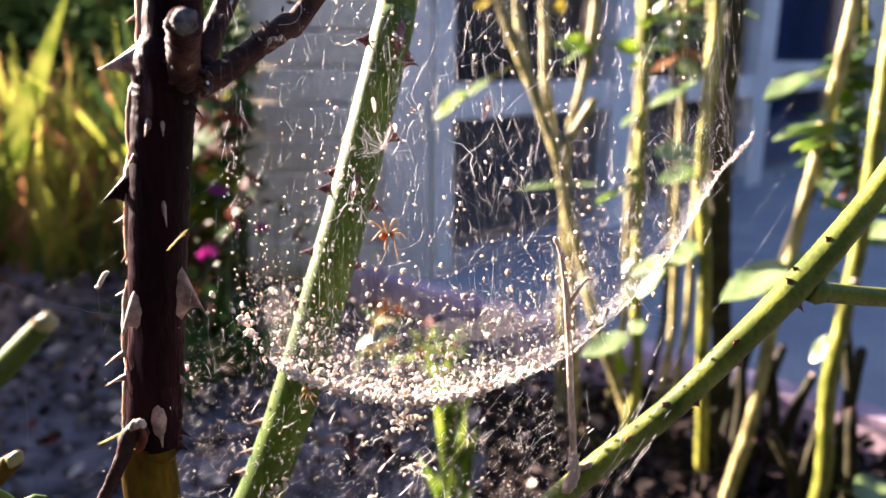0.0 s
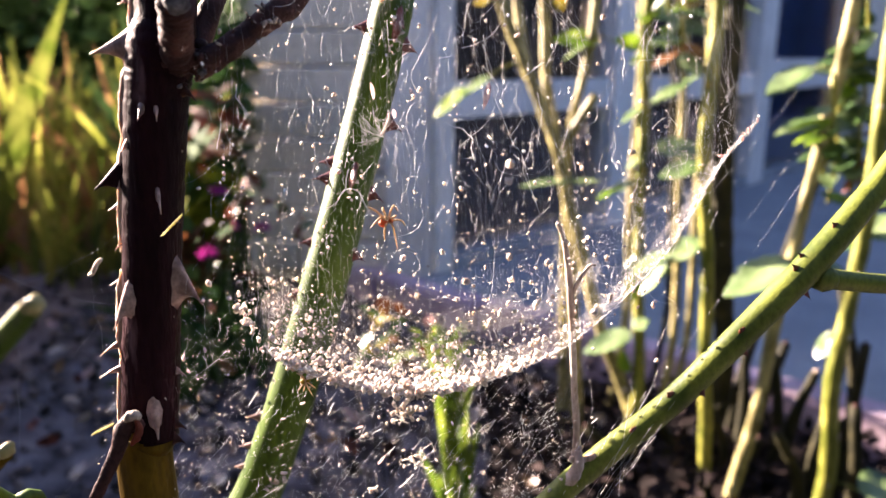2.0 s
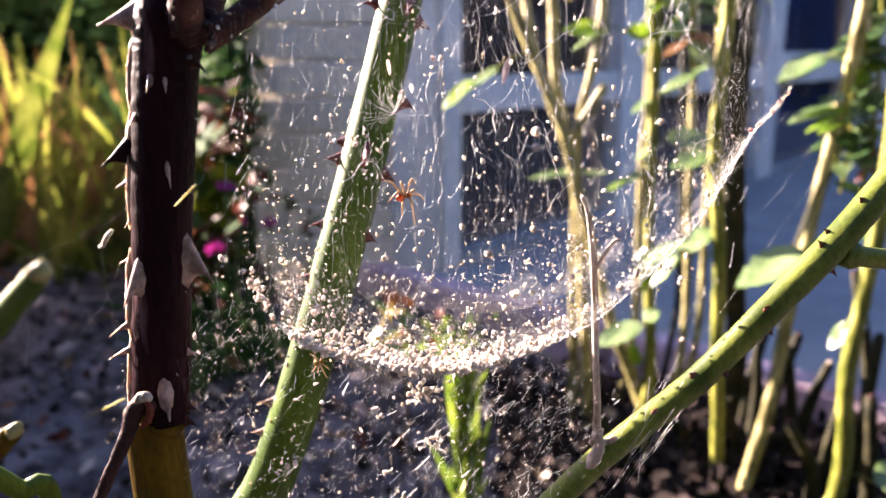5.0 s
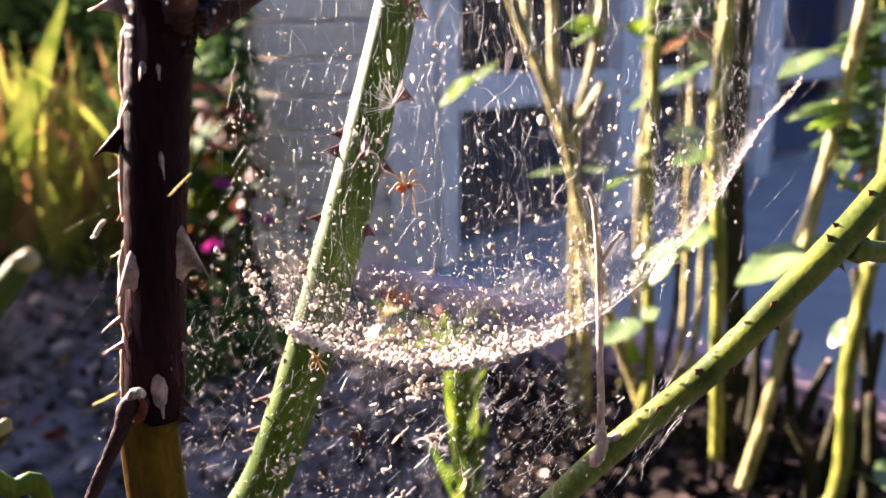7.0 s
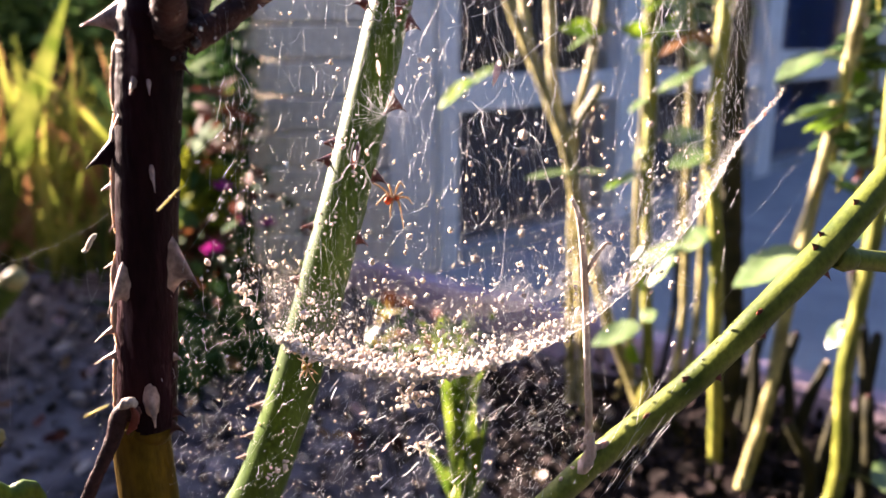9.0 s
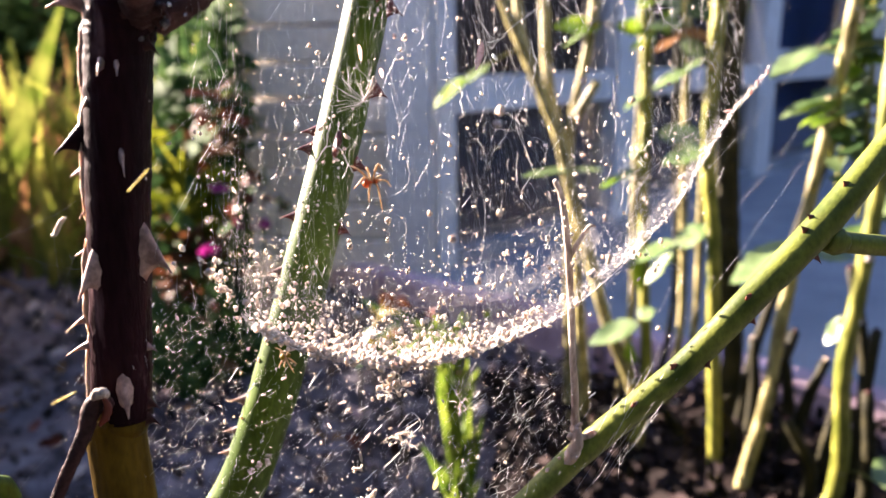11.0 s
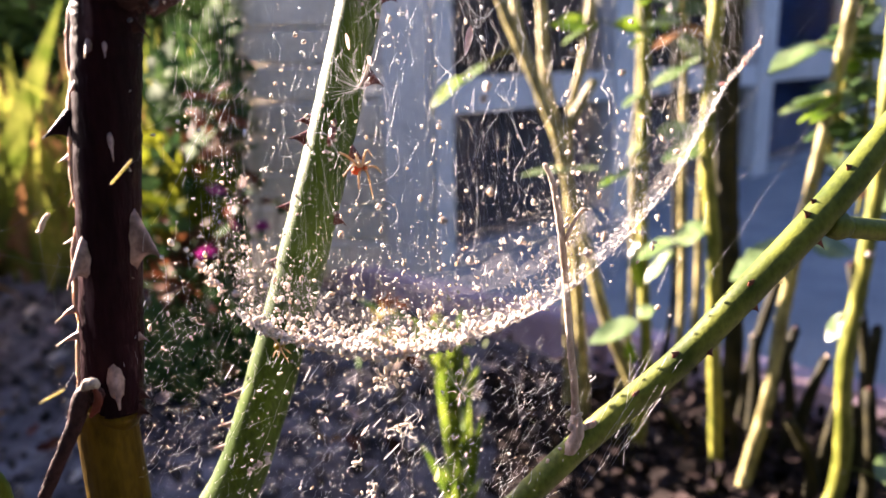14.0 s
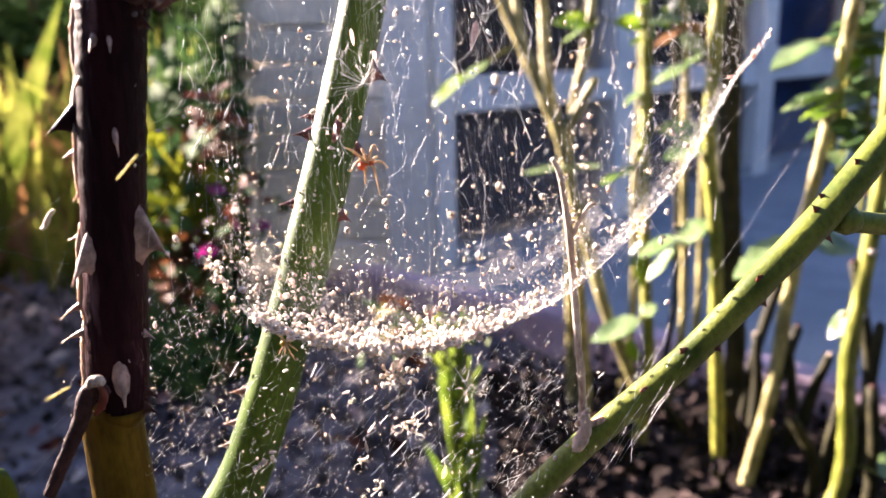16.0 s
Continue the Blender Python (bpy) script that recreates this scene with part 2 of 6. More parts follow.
def tube(points, radius, sides=10, steps=6, rough=0.0, seed=0, cap=True, smooth=True):
    """A tapered tube along a curve; radius: one number, or one for each given point."""
    pts = spline(points, steps) if smooth else [Vector(q) for q in points]
    n = len(pts)
    rr = radius if isinstance(radius, (list, tuple)) else [radius] * len(points)
    rr = np.interp(np.linspace(0, len(rr) - 1, n), range(len(rr)), rr)
    side = None
    verts, faces = [], []
    for i, c in enumerate(pts):
        way = (pts[min(i + 1, n - 1)] - pts[max(i - 1, 0)])
        way = way.normalized() if way.length > 1e-9 else Vector((0, 0, 1))
        if side is None:
            side = way.orthogonal().normalized()
        side = (side - way * side.dot(way)).normalized()
        up = way.cross(side)
        for k in range(sides):
            a = 2 * math.pi * k / sides
            r = rr[i]
            if rough:
                r *= 1 + rough * noise.noise(Vector((math.cos(a) * 1.3 + seed, math.sin(a) * 1.3, i * 0.45))) + 0.7 * rough * noise.noise(Vector((math.cos(a) * 5 + seed, math.sin(a) * 5, i * 0.8)))
            verts.append(c + (side * math.cos(a) + up * math.sin(a)) * r)
    for i in range(n - 1):
        for k in range(sides):
            j = (k + 1) % sides
            faces.append((i * sides + k, i * sides + j, (i + 1) * sides + j, (i + 1) * sides + k))
    if cap:
        faces.append(tuple(range(sides))[::-1])
        faces.append(tuple(range((n - 1) * sides, n * sides)))
    return verts, faces


def thorn(base, out, along, length, height, thick, hook=0.35):
    """A flattened, hooked prickle with a long foot on the bark. out: away from the bark; along: up the cane."""
    base, out, along = Vector(base), Vector(out).normalized(), Vector(along).normalized()
    wide = out.cross(along).normalized()
    verts, faces = [], []
    rows, sides = 8, 8
    for i in range(rows):
        t = i / (rows - 1)
        c = base + out * (length * t) - along * (hook * length * t * t)
        h = height * ((1 - t) ** 1.7) * 0.5 + thick * 0.05
        w = thick * ((1 - t) ** 1.2) * 0.5 + thick * 0.04
        for k in range(sides):
            a = 2 * math.pi * k / sides
            verts.append(c + along * (h * math.cos(a)) + wide * (w * math.sin(a)))
    for i in range(rows - 1):
        for k in range(sides):
            j = (k + 1) % sides
            faces.append((i * sides + k, i * sides + j, (i + 1) * sides + j, (i + 1) * sides + k))
    faces.append(tuple(range((rows - 1) * sides, rows * sides)))
    return verts, faces


def leaf(a, b, width, normal=(0, 0, 1), fold=0.25, droop=0.0, teeth=0.0, rows=12):
    """A leaf blade from a to b with a sunken midrib and serrated edge."""
    a, b = Vector(a), Vector(b)
    way = b - a
    side = way.cross(Vector(normal)).normalized()
    up = side.cross(way).normalized()
    verts, faces = [], []
    cols = 5
    for i in range(rows + 1):
        t = i / rows
        w = width * 0.5 * (math.sin(math.pi * min(1, t ** 0.75)) ** 0.8 + 0.03)
        w *= 1 + teeth * (1 if i % 2 else -1) * 0.5
        c = a + way * t - up * (droop * way.length * t * t)
        for k in range(cols):
            s = (k - 2) / 2
            verts.append(c + side * (w * s) + up * (fold * w * abs(s) + 0.06 * w * math.sin(t * 9 + s * 2)))
    for i in range(rows):
        for k in range(cols - 1):
            faces.append((i * cols + k, i * cols + k + 1, (i + 1) * cols + k + 1, (i + 1) * cols + k))
    return verts, faces


def box(x0, y0, z0, x1, y1, z1, bevel=0.0, m=None):
    bm = bmesh.new()
    bmesh.ops.create_cube(bm, size=1)
    for v in bm.verts:
        v.co = Vector(((x0 + x1) / 2 + v.co.x * (x1 - x0), (y0 + y1) / 2 + v.co.y * (y1 - y0), (z0 + z1) / 2 + v.co.z * (z1 - z0)))
    if bevel:
        bmesh.ops.bevel(bm, geom=bm.edges, offset=bevel, segments=2, affect="EDGES")
    if m is not None:
        bm.transform(m)
    bm.verts.index_update()
    out = [v.co.copy() for v in bm.verts], [[v.index for v in f.verts] for f in bm.faces]
    bm.free()
    return out


def blob(centre, size, seed=0, flat=1.0, detail=1, lengthen=1.0):
    """A small uneven lump."""
    bm = bmesh.new()
    bmesh.ops.create_icosphere(bm, subdivisions=detail, radius=1)
    turn = Euler((seed * 1.7, seed * 2.3, seed * 0.9)).to_matrix()
    out = []
    for v in bm.verts:
        k = 1 + 0.45 * noise.noise(v.co * 1.4 + Vector((seed * 3.1, seed * 1.3, 0)))
        c = Vector((v.co.x * k * lengthen, v.co.y * k * 0.75, v.co.z * k * flat))
        out.append(Vector(centre) + turn @ c * size)
    bm.verts.index_update()
    faces = [[v.index for v in f.verts] for f in bm.faces]
    bm.free()
    return out, faces


# ---- ground ----
def ground():
    n, size = 150, 1.0
    xs = np.concatenate([[-60, -20, -6], np.linspace(-1.6, 1.5, n), [6, 20, 60]])
    ys = np.concatenate([[-30, -10, -3], np.linspace(-0.3, 2.6, n), [6, 20, 60]])
    verts, faces = [], []
    for y in ys:
        for x in xs:
            z = -0.02
            if abs(x) < 1.7 and -0.4 < y < 2.7:
                p = Vector((x, y, 0))
                away = max(0, 1 - abs((p - Vector((0.245, 1.31, 0))).dot(Vector((0.657, 0.754, 0)))) / 0.35)
                z += 0.008 * away + 0.022 * noise.noise(p * 5) + 0.014 * noise.noise(p * 17) + 0.008 * noise.noise(p * 45)
            verts.append((x, y, z))
    w = len(xs)
    for j in range(len(ys) - 1):
        for i in range(w - 1):
            faces.append((j * w + i, j * w + i + 1, (j + 1) * w + i + 1, (j + 1) * w + i))
    ob = new("ground", mesh_of("ground", verts, faces, M_SOIL))
    return tagged(ob, "dark crumbly garden soil under the rose bush", "ground", "", "structure")


ground()


def mulch():
    rnd = random.Random(4)
    geos = []
    for i in range(2600):
        x, y = rnd.uniform(-1.2, 0.15), rnd.uniform(0.3, 2.0)
        s = 0.003 + 0.014 * rnd.random() ** 2
        geos.append(blob((x, y, -0.01 + rnd.uniform(0, 0.02)), s, i * 0.37, rnd.uniform(0.3, 0.9), 1))
    v, f = join(geos)
    ob = new("mulch", mesh_of("mulch", v, f, M_CHIP))
    return tagged(ob, "crumbs of soil and bark mulch scattered on the bed", "mulch", "", "stuff")


mulch()

def unseen_hedges():
    """Unseen hedges, added to close the garden and cut skylight, sun and reflections."""
    verts, faces = [], []
    n, m = 90, 30
    for i in range(n + 1):
        a = math.pi * (0.98 + 1.0 * i / n)
        for j in range(m + 1):
            h = 1.75 * j / m
            rr = 1.15 + 0.10 * noise.noise(Vector((math.cos(a) * 6, math.sin(a) * 6, h * 5))) + 0.05 * noise.noise(Vector((math.cos(a) * 22, math.sin(a) * 22, h * 18)))
            verts.append((0.2 + 1.7 * rr * math.cos(a), -0.15 + 0.95 * rr * math.sin(a), -0.05 + h))
    for i in range(n):
        for j in range(m):
            k = i * (m + 1) + j
            faces.append((k, k + 1, k + m + 2, k + m + 1))
    ob = new("unseen_hedge_back", mesh_of("unseen_hedge_back", verts, faces, M_HEDGE))
    so = ob.modifiers.new("thick", "SOLIDIFY")
    so.thickness = 0.12
    tagged(ob, "unseen dark hedge added behind the viewpoint to cut the skylight", "hedge", "", "structure")
    # added beyond the slab, out of view, as a dark reflection for the panes
    verts = []
    for i in range(n + 1):
        for j in range(m + 1):
            q = Vector((4.6 + 1.6 * i / n, -1.2 + 9.0 * i / n, 2.4 * j / m))
            verts.append(q + Vector((0.12 * noise.noise(q * 4) + 0.05 * noise.noise(q * 15), 0, -0.05)))
    ob = new("unseen_hedge_side", mesh_of("unseen_hedge_side", verts, faces, M_HEDGE))
    so = ob.modifiers.new("thick", "SOLIDIFY")
    so.thickness = 0.12
    tagged(ob, "unseen dark hedge added for the window panes to reflect", "hedge", "", "structure")
    # added far left, out of view, to keep the sun off the iris feet
    verts = []
    for i in range(n + 1):
        for j in range(m + 1):
            q = Vector((-3.5 + 0.4 * i / n, 0.2 + 4.2 * i / n, 0.74 * j / m))
            verts.append(q + Vector((0.10 * noise.noise(q * 4) + 0.05 * noise.noise(q * 15), 0, -0.05 + 0.06 * noise.noise(q * 6))))
    ob = new("unseen_hedge_low", mesh_of("unseen_hedge_low", verts, faces, M_HEDGE))
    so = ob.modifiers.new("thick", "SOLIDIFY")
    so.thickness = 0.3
    tagged(ob, "unseen low hedge added to shade the iris feet", "hedge", "", "structure")
    # invented hedge left of view that keeps the sun off the soil
    verts = []
    for i in range(n + 1):
        for j in range(m + 1):
            q = Vector((-1.22, 0.35 + 1.35 * i / n, 0.54 * j / m))
            verts.append(q + Vector((0.06 * noise.noise(q * 5) + 0.03 * noise.noise(q * 20), 0, -0.03 + 0.05 * noise.noise(q * 9))))
    ob = new("unseen_hedge_border", mesh_of("unseen_hedge_border", verts, faces, M_HEDGE))
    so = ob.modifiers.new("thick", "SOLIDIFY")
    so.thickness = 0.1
    return tagged(ob, "unseen knee-high hedge added to shade the soil", "hedge", "", "structure")


unseen_hedges()

# ---- house ----
# Its corner stands on the slab; the window wall runs along local x, the boarded wall along local y.
HOUSE = pose(-0.066, 1.763, 0, 0, 0, 48.96)


SIDE = pose(-0.066, 1.763, 0, 0, 0, 84.0)


def hbox(x0, y0, z0, x1, y1, z1, bevel=0.003, m=None):
    return box(x0, y0, z0, x1, y1, z1, bevel, m or HOUSE)


def house():
    slab = thing("pavement", "grey concrete slab in shade beside the house", "pavement", "", "structure")
    part("slab", hbox(-0.05, -4.0, -0.1, 6.0, 0.5, 0.045, 0.006), M_SLAB, slab)
    y = -1.75
    k = 0
    while y < 0.4:
        l = 0.30
        part("edging_stone", hbox(-0.125, y, -0.1, -0.054, y + l - 0.008, 0.062 + 0.003 * math.sin(k * 2.1), 0.008), M_EDGE, slab, "weathered pinkish edging stone")
        y += l
        k += 1
    wall = thing("wall_window", "shaded house wall with white-framed low windows", "wall", "", "structure")
    T = 0.18
    # plain wall above, between and beside the openings
    part("wall_panel", hbox(3.3, 0.0, 0.05, 9.0, T, 2.6), M_SIDING, wall)
    part("wall_panel", hbox(0.08, 0.004, 1.5, 3.3, T, 2.6), M_SIDING, wall)
    side = thing("wall_siding", "house wall of pale horizontal lap boards", "wall", "", "structure")
    part("wall_core", hbox(0.02, 0.09, 0.02, T, 0.43, 2.6, 0.003, SIDE), M_SIDING, side)
    z = 0.05
    while z < 2.55:
        b = hbox(-0.004, 0.092, 0.0, 0.012, 0.43, 0.072, 0.001, SIDE)
        tilt = SIDE @ Matrix.Translation((0, 0, z)) @ Matrix.Rotation(radians(-12), 4, "Y") @ SIDE.inverted()
        part("lap_board", ([tilt @ v for v in b[0]], b[1]), M_SIDING, side)
        z += 0.082
    corner = thing("trim_corner", "white painted corner boards of the house", "trim", "", "structure")
    part("corner_board", hbox(-0.022, -0.012, 0.045, 0.012, 0.09, 2.6, 0.003, SIDE), M_TRIM, corner)
    part("corner_board", hbox(0.014, -0.022, 0.045, 0.08, 0.003, 2.6), M_TRIM, corner)
    for name, x0, x1, lo, hi, glass in (("window_1", 0.08, 0.79, 0.415, 0.50, False), ("window_3", 0.95, 1.91, 0.42, 0.50, False), ("window_2", 2.08, 3.15, 0.43, 0.56, True)):
        win = thing(name, "low white-framed window with a dark pane above and below its rail", "window", "", "structure")
        part("rail", hbox(x0, -0.02, lo, x1, 0.06, hi), M_TRIM, win)
        part("sill", hbox(x0, -0.03, 0.045, x1, 0.06, 0.085), M_SLAB, win)
        part("jamb", hbox(x1, -0.03, 0.045, x1 + (0.16 if x1 < 3 else 0.15), 0.06, 1.5), M_TRIM, win)
        part("head", hbox(x0, -0.03, 1.40, x1, 0.06, 1.5), M_TRIM, win)
        for a, b in ((0.085, lo), (hi, 1.40)):
            pane = part("pane", hbox(x0, 0.02, a, x1, 0.026, b, 0), M_GLASS, win)
            pane.visible_shadow = False
        # added boards carry the unlit room and the blue reflection as colour
        part("pane_backing", hbox(x0, 0.10, 0.085, x1, 0.11, 1.40, 0), M_BLUE if glass else M_ROOM, win, "blue board that stands for the bluish reflection in the pane" if glass else "board coloured dark for the unlit room")
    # walls and roof out of view, added as a block against the sun
    body = thing("unseen_house_body", "unseen rest of the house, added to block the sun", "house", "", "structure")
    part("wall_return", hbox(0.18, 0.33, 0, 4.5, 0.43, 2.6, 0.003, SIDE), M_SIDING, body)
    part("wall_back", hbox(8.8, 0.2, 0, 9.0, 3.0, 2.6), M_SIDING, body)
    part("wall_partition", hbox(3.4, 0.2, 0, 3.5, 3.0, 2.6), M_SIDING, body)
    part("wall_rear", hbox(3.5, 2.9, 0, 8.8, 3.0, 2.6), M_SIDING, body)
    part("roof", hbox(3.3, 1.0, 2.6, 9.2, 3.2, 2.75), M_TRIM, body)
    part("roof", hbox(-0.05, -0.12, 2.6, 9.2, 1.0, 2.75), M_TRIM, body)


house()


# ---- rose canes in front ----
def radial(axis, way, angle):
    """A direction square to the cane: 0 faces the camera side, 90 the right."""
    way = Vector(way).normalized()
    front = Vector((0, -1, 0))
    front = (front - way * front.dot(way)).normalized()
    right = front.cross(way).normalized() * -1
    if right.x < 0:
        right = -right
    return (front * math.cos(radians(angle)) + right * math.sin(radians(angle))).normalized()


def on(curve, f):
    """Place and way on a curve of spline points at the fraction f."""
    k = f * (len(curve) - 1)
    i = min(int(k), len(curve) - 2)
    return curve[i].lerp(curve[i + 1], k - i), (curve[i + 1] - curve[i]).normalized()


def dark_cane():
    cane = thing("rose_cane", "old dark brown rose cane with hooked thorns and a cut stub", "rose cane", "rose canes", at=(-0.068, 0.186, 0.0))
    top = [(-0.0757, 0.1860, 0.4440), (-0.0727, 0.1860, 0.4756), (-0.0693, 0.1860, 0.5103), (-0.0657, 0.1860, 0.5426), (-0.0632, 0.1870, 0.5593), (-0.0610, 0.1890, 0.5815), (-0.055, 0.194, 0.72)]
    low = [(-0.066, 0.187, -0.02), (-0.0665, 0.186, 0.2), (-0.0779, 0.1860, 0.4224), (-0.0757, 0.1860, 0.4448)]
    stem = part("stem", tube(top, [0.0083, 0.0083, 0.0083, 0.0085, 0.0092, 0.0078, 0.007], 36, 26, 0.045, 3), M_DARK, cane)
    part("stem_base", tube(low, [0.0098, 0.0092, 0.0085, 0.00835], 20, 8, 0.03, 5), M_OLIVE, cane, "olive-brown younger bark at the foot")
    part("side_branch", tube([(-0.0550, 0.1860, 0.5537), (-0.0468, 0.1880, 0.5580), (-0.0397, 0.1920, 0.5638), (-0.0324, 0.1960, 0.5696), (-0.0242, 0.2050, 0.5795), (0.03, 0.24, 0.66)], [0.0046, 0.0035, 0.0033, 0.0036, 0.0032, 0.003], 14, 8, 0.14, 8), M_BROWN, cane, "brown side branch with cracked bark")
    part("side_branch", tube([(-0.0560, 0.1920, 0.5579), (-0.0531, 0.1980, 0.5689), (-0.0486, 0.2050, 0.5833), (-0.02, 0.22, 0.66)], [0.004, 0.0034, 0.003, 0.003], 12, 6, 0.08, 9), M_BROWN, cane)
    stub = part("stub", tube([(-0.0591, 0.1855, 0.5537), (-0.0558, 0.1780, 0.5590), (-0.0519, 0.1680, 0.5661), (-0.0500, 0.1640, 0.5693)], [0.0044, 0.0042, 0.0040, 0.0046], 20, 14, 0.2, 2), M_BROWN, cane, "brown stub of a pruned shoot")
    part("cut_face", blob((-0.0492, 0.1622, 0.5697), 0.0042, 1.2, 0.55, 2), M_GREYCUT, stub, "grey weathered cut face")
    part("cut_rim", tube([(-0.0511, 0.1605, 0.5681), (-0.0511, 0.1605, 0.5696), (-0.0505, 0.1615, 0.5712), (-0.0490, 0.1620, 0.5719), (-0.0473, 0.1625, 0.5716)], [0.0005, 0.0009, 0.0009, 0.0008, 0.0004], 8, 6, 0.2, 3), M_CUT, stub, "pale rim of the cut")
    part("splinter", tube([(-0.0526, 0.1630, 0.5653), (-0.0517, 0.1620, 0.5669), (-0.0510, 0.1615, 0.5679)], [0.0005, 0.0011, 0.0006], 7, 4, 0.2, 3), M_RED, stub, "reddish splinter")
    for q, sz in (((-0.0595, 0.1795, 0.5552), 0.0020), ((-0.0533, 0.1815, 0.5561), 0.0026), ((-0.0509, 0.1850, 0.5561), 0.0032), ((-0.0617, 0.1798, 0.5578), 0.0016), ((-0.0534, 0.1835, 0.5540), 0.0022), ((-0.0564, 0.1785, 0.5561), 0.0018), ((-0.0523, 0.1870, 0.5594), 0.0026), ((-0.0605, 0.1790, 0.5599), 0.0014), ((-0.0501, 0.1860, 0.5546), 0.0012)):
        part("knot", blob(q, sz, sz * 2000, 0.8, 2), M_BROWN, cane, "rough dark knot at the joint")
    for q, sz in (((-0.0352, 0.1892, 0.5655), 0.0009), ((-0.0338, 0.1897, 0.5662), 0.0011), ((-0.0324, 0.1902, 0.5664), 0.0009), ((-0.0313, 0.1910, 0.5660), 0.0007), ((-0.0365, 0.1890, 0.5688), 0.0005)):
        part("torn_bark", blob(q, sz, sz * 5000, 0.7, 1, 1.5), M_CUT, cane, "pale torn patch of bark")
    rnd = random.Random(17)
    for i in range(26):
        a = rnd.uniform(0, 2 * math.pi)
        q = Vector((-0.0575 + 0.0075 * math.cos(a), 0.1815 - 0.002 * rnd.random(), 0.5545 + 0.0055 * math.sin(a)))
        part("knot", blob(q, rnd.uniform(0.0006, 0.0016), i * 1.9, 0.8, 1), M_BROWN if i % 5 else M_GREYCUT, cane, "rough dark knot at the joint")
    for i in range(18):
        f = rnd.random()
        q = Vector((-0.0500, 0.186, 0.556)).lerp(Vector((-0.0242, 0.2030, 0.5800)), f) + Vector((rnd.gauss(0, 0.0012), -0.0032, rnd.gauss(0.001, 0.0018)))
        part("bark_flake", blob(q, rnd.uniform(0.0004, 0.0010), i * 2.3, 0.5, 1, 1.8), M_CUT if i % 3 == 0 else M_BROWN, cane, "curled flake of bark")
    curve = spline(top, 20)
    n = len(curve)
    # pale strips put the sun on the cane's left edge into shape and colour
    for f0, f1, rad in ((0.0, 0.16, 0.0011), (0.14, 0.30, 0.0013), (0.29, 0.47, 0.0011), (0.45, 0.62, 0.0013), (0.60, 0.76, 0.0012), (0.74, 0.93, 0.0012)):
        run = [curve[i] + radial(curve[i], (0.02, 0, 1), -80) * 0.0088 for i in range(int(f0 * n), int(f1 * n), 4)]
        part("sunlit_rim", tube(run, [0.0002] + [rad] * (len(run) - 2) + [0.0002], 8, 3, 0.35, f0 * 40), M_STRIP, cane, "pale bark strip standing for the sunlit edge of the cane")
    def put(px, out_angle, length, height, thick, material, hook=0.4):
        p = Vector(px)
        c = min(curve, key=lambda q: (q.z - p.z) ** 2)
        way = Vector((0.02, 0, 1))
        part("thorn", thorn(c + radial(c, way, out_angle) * 0.0068, radial(c, way, out_angle), (0, 0, 1), length, height, thick, hook), material, cane)
    put((-0.0733, 0.1860, 0.5596), -82, 0.0122, 0.012, 0.005, M_THORN, 0.2)
    put((-0.0773, 0.1860, 0.5247), -80, 0.0098, 0.014, 0.0035, M_DARK, 0.45)
    put((-0.0779, 0.1860, 0.5149), -85, 0.0062, 0.007, 0.002, M_THORN, 0.3)
    put((-0.0800, 0.1860, 0.4932), -84, 0.0055, 0.005, 0.002, M_THORN, 0.25)
    put((-0.0822, 0.1860, 0.4733), -78, 0.0082, 0.0045, 0.0016, M_THORN, 0.5)
    put((-0.0832, 0.1860, 0.4655), -78, 0.0082, 0.004, 0.0016, M_THORN, 0.35)
    put((-0.0758, 0.1860, 0.5060), -82, 0.004, 0.005, 0.002, M_THORN, 0.8)
    put((-0.0746, 0.1860, 0.4898), -26, 0.0075, 0.0155, 0.0052, M_THORN, 0.95)
    put((-0.0707, 0.1860, 0.4546), 28, 0.0065, 0.0165, 0.0054, M_THORN, 1.0)
    put((-0.0617, 0.1860, 0.4952), 74, 0.0095, 0.022, 0.005, M_THORN, 0.75)
    put((-0.0673, 0.1860, 0.5441), -6, 0.004, 0.0075, 0.0032, M_THORN, 0.9)
    put((-0.0631, 0.1860, 0.5441), 20, 0.004, 0.0055, 0.0022, M_THORN, 0.9)
    put((-0.0638, 0.1860, 0.5211), 28, 0.005, 0.009, 0.002, M_THORN, 1.1)
    put((-0.0720, 0.1860, 0.5339), -40, 0.004, 0.006, 0.002, M_THORN, 0.9)
    put((-0.0554, 0.1860, 0.5488), 70, 0.006, 0.007, 0.003, M_BROWN, 0.6)
    put((-0.0718, 0.1860, 0.5708), -82, 0.006, 0.006, 0.0022, M_THORN, 0.3)
    put((-0.0639, 0.1860, 0.4658), 80, 0.0045, 0.005, 0.002, M_THORN, 0.4)
    put((-0.0651, 0.1860, 0.4490), 80, 0.0052, 0.007, 0.002, M_BROWN, 0.4)
    put((-0.0659, 0.1860, 0.4384), 78, 0.0055, 0.007, 0.002, M_BROWN, 0.4)
    return cane


dark_cane()


CANE = []


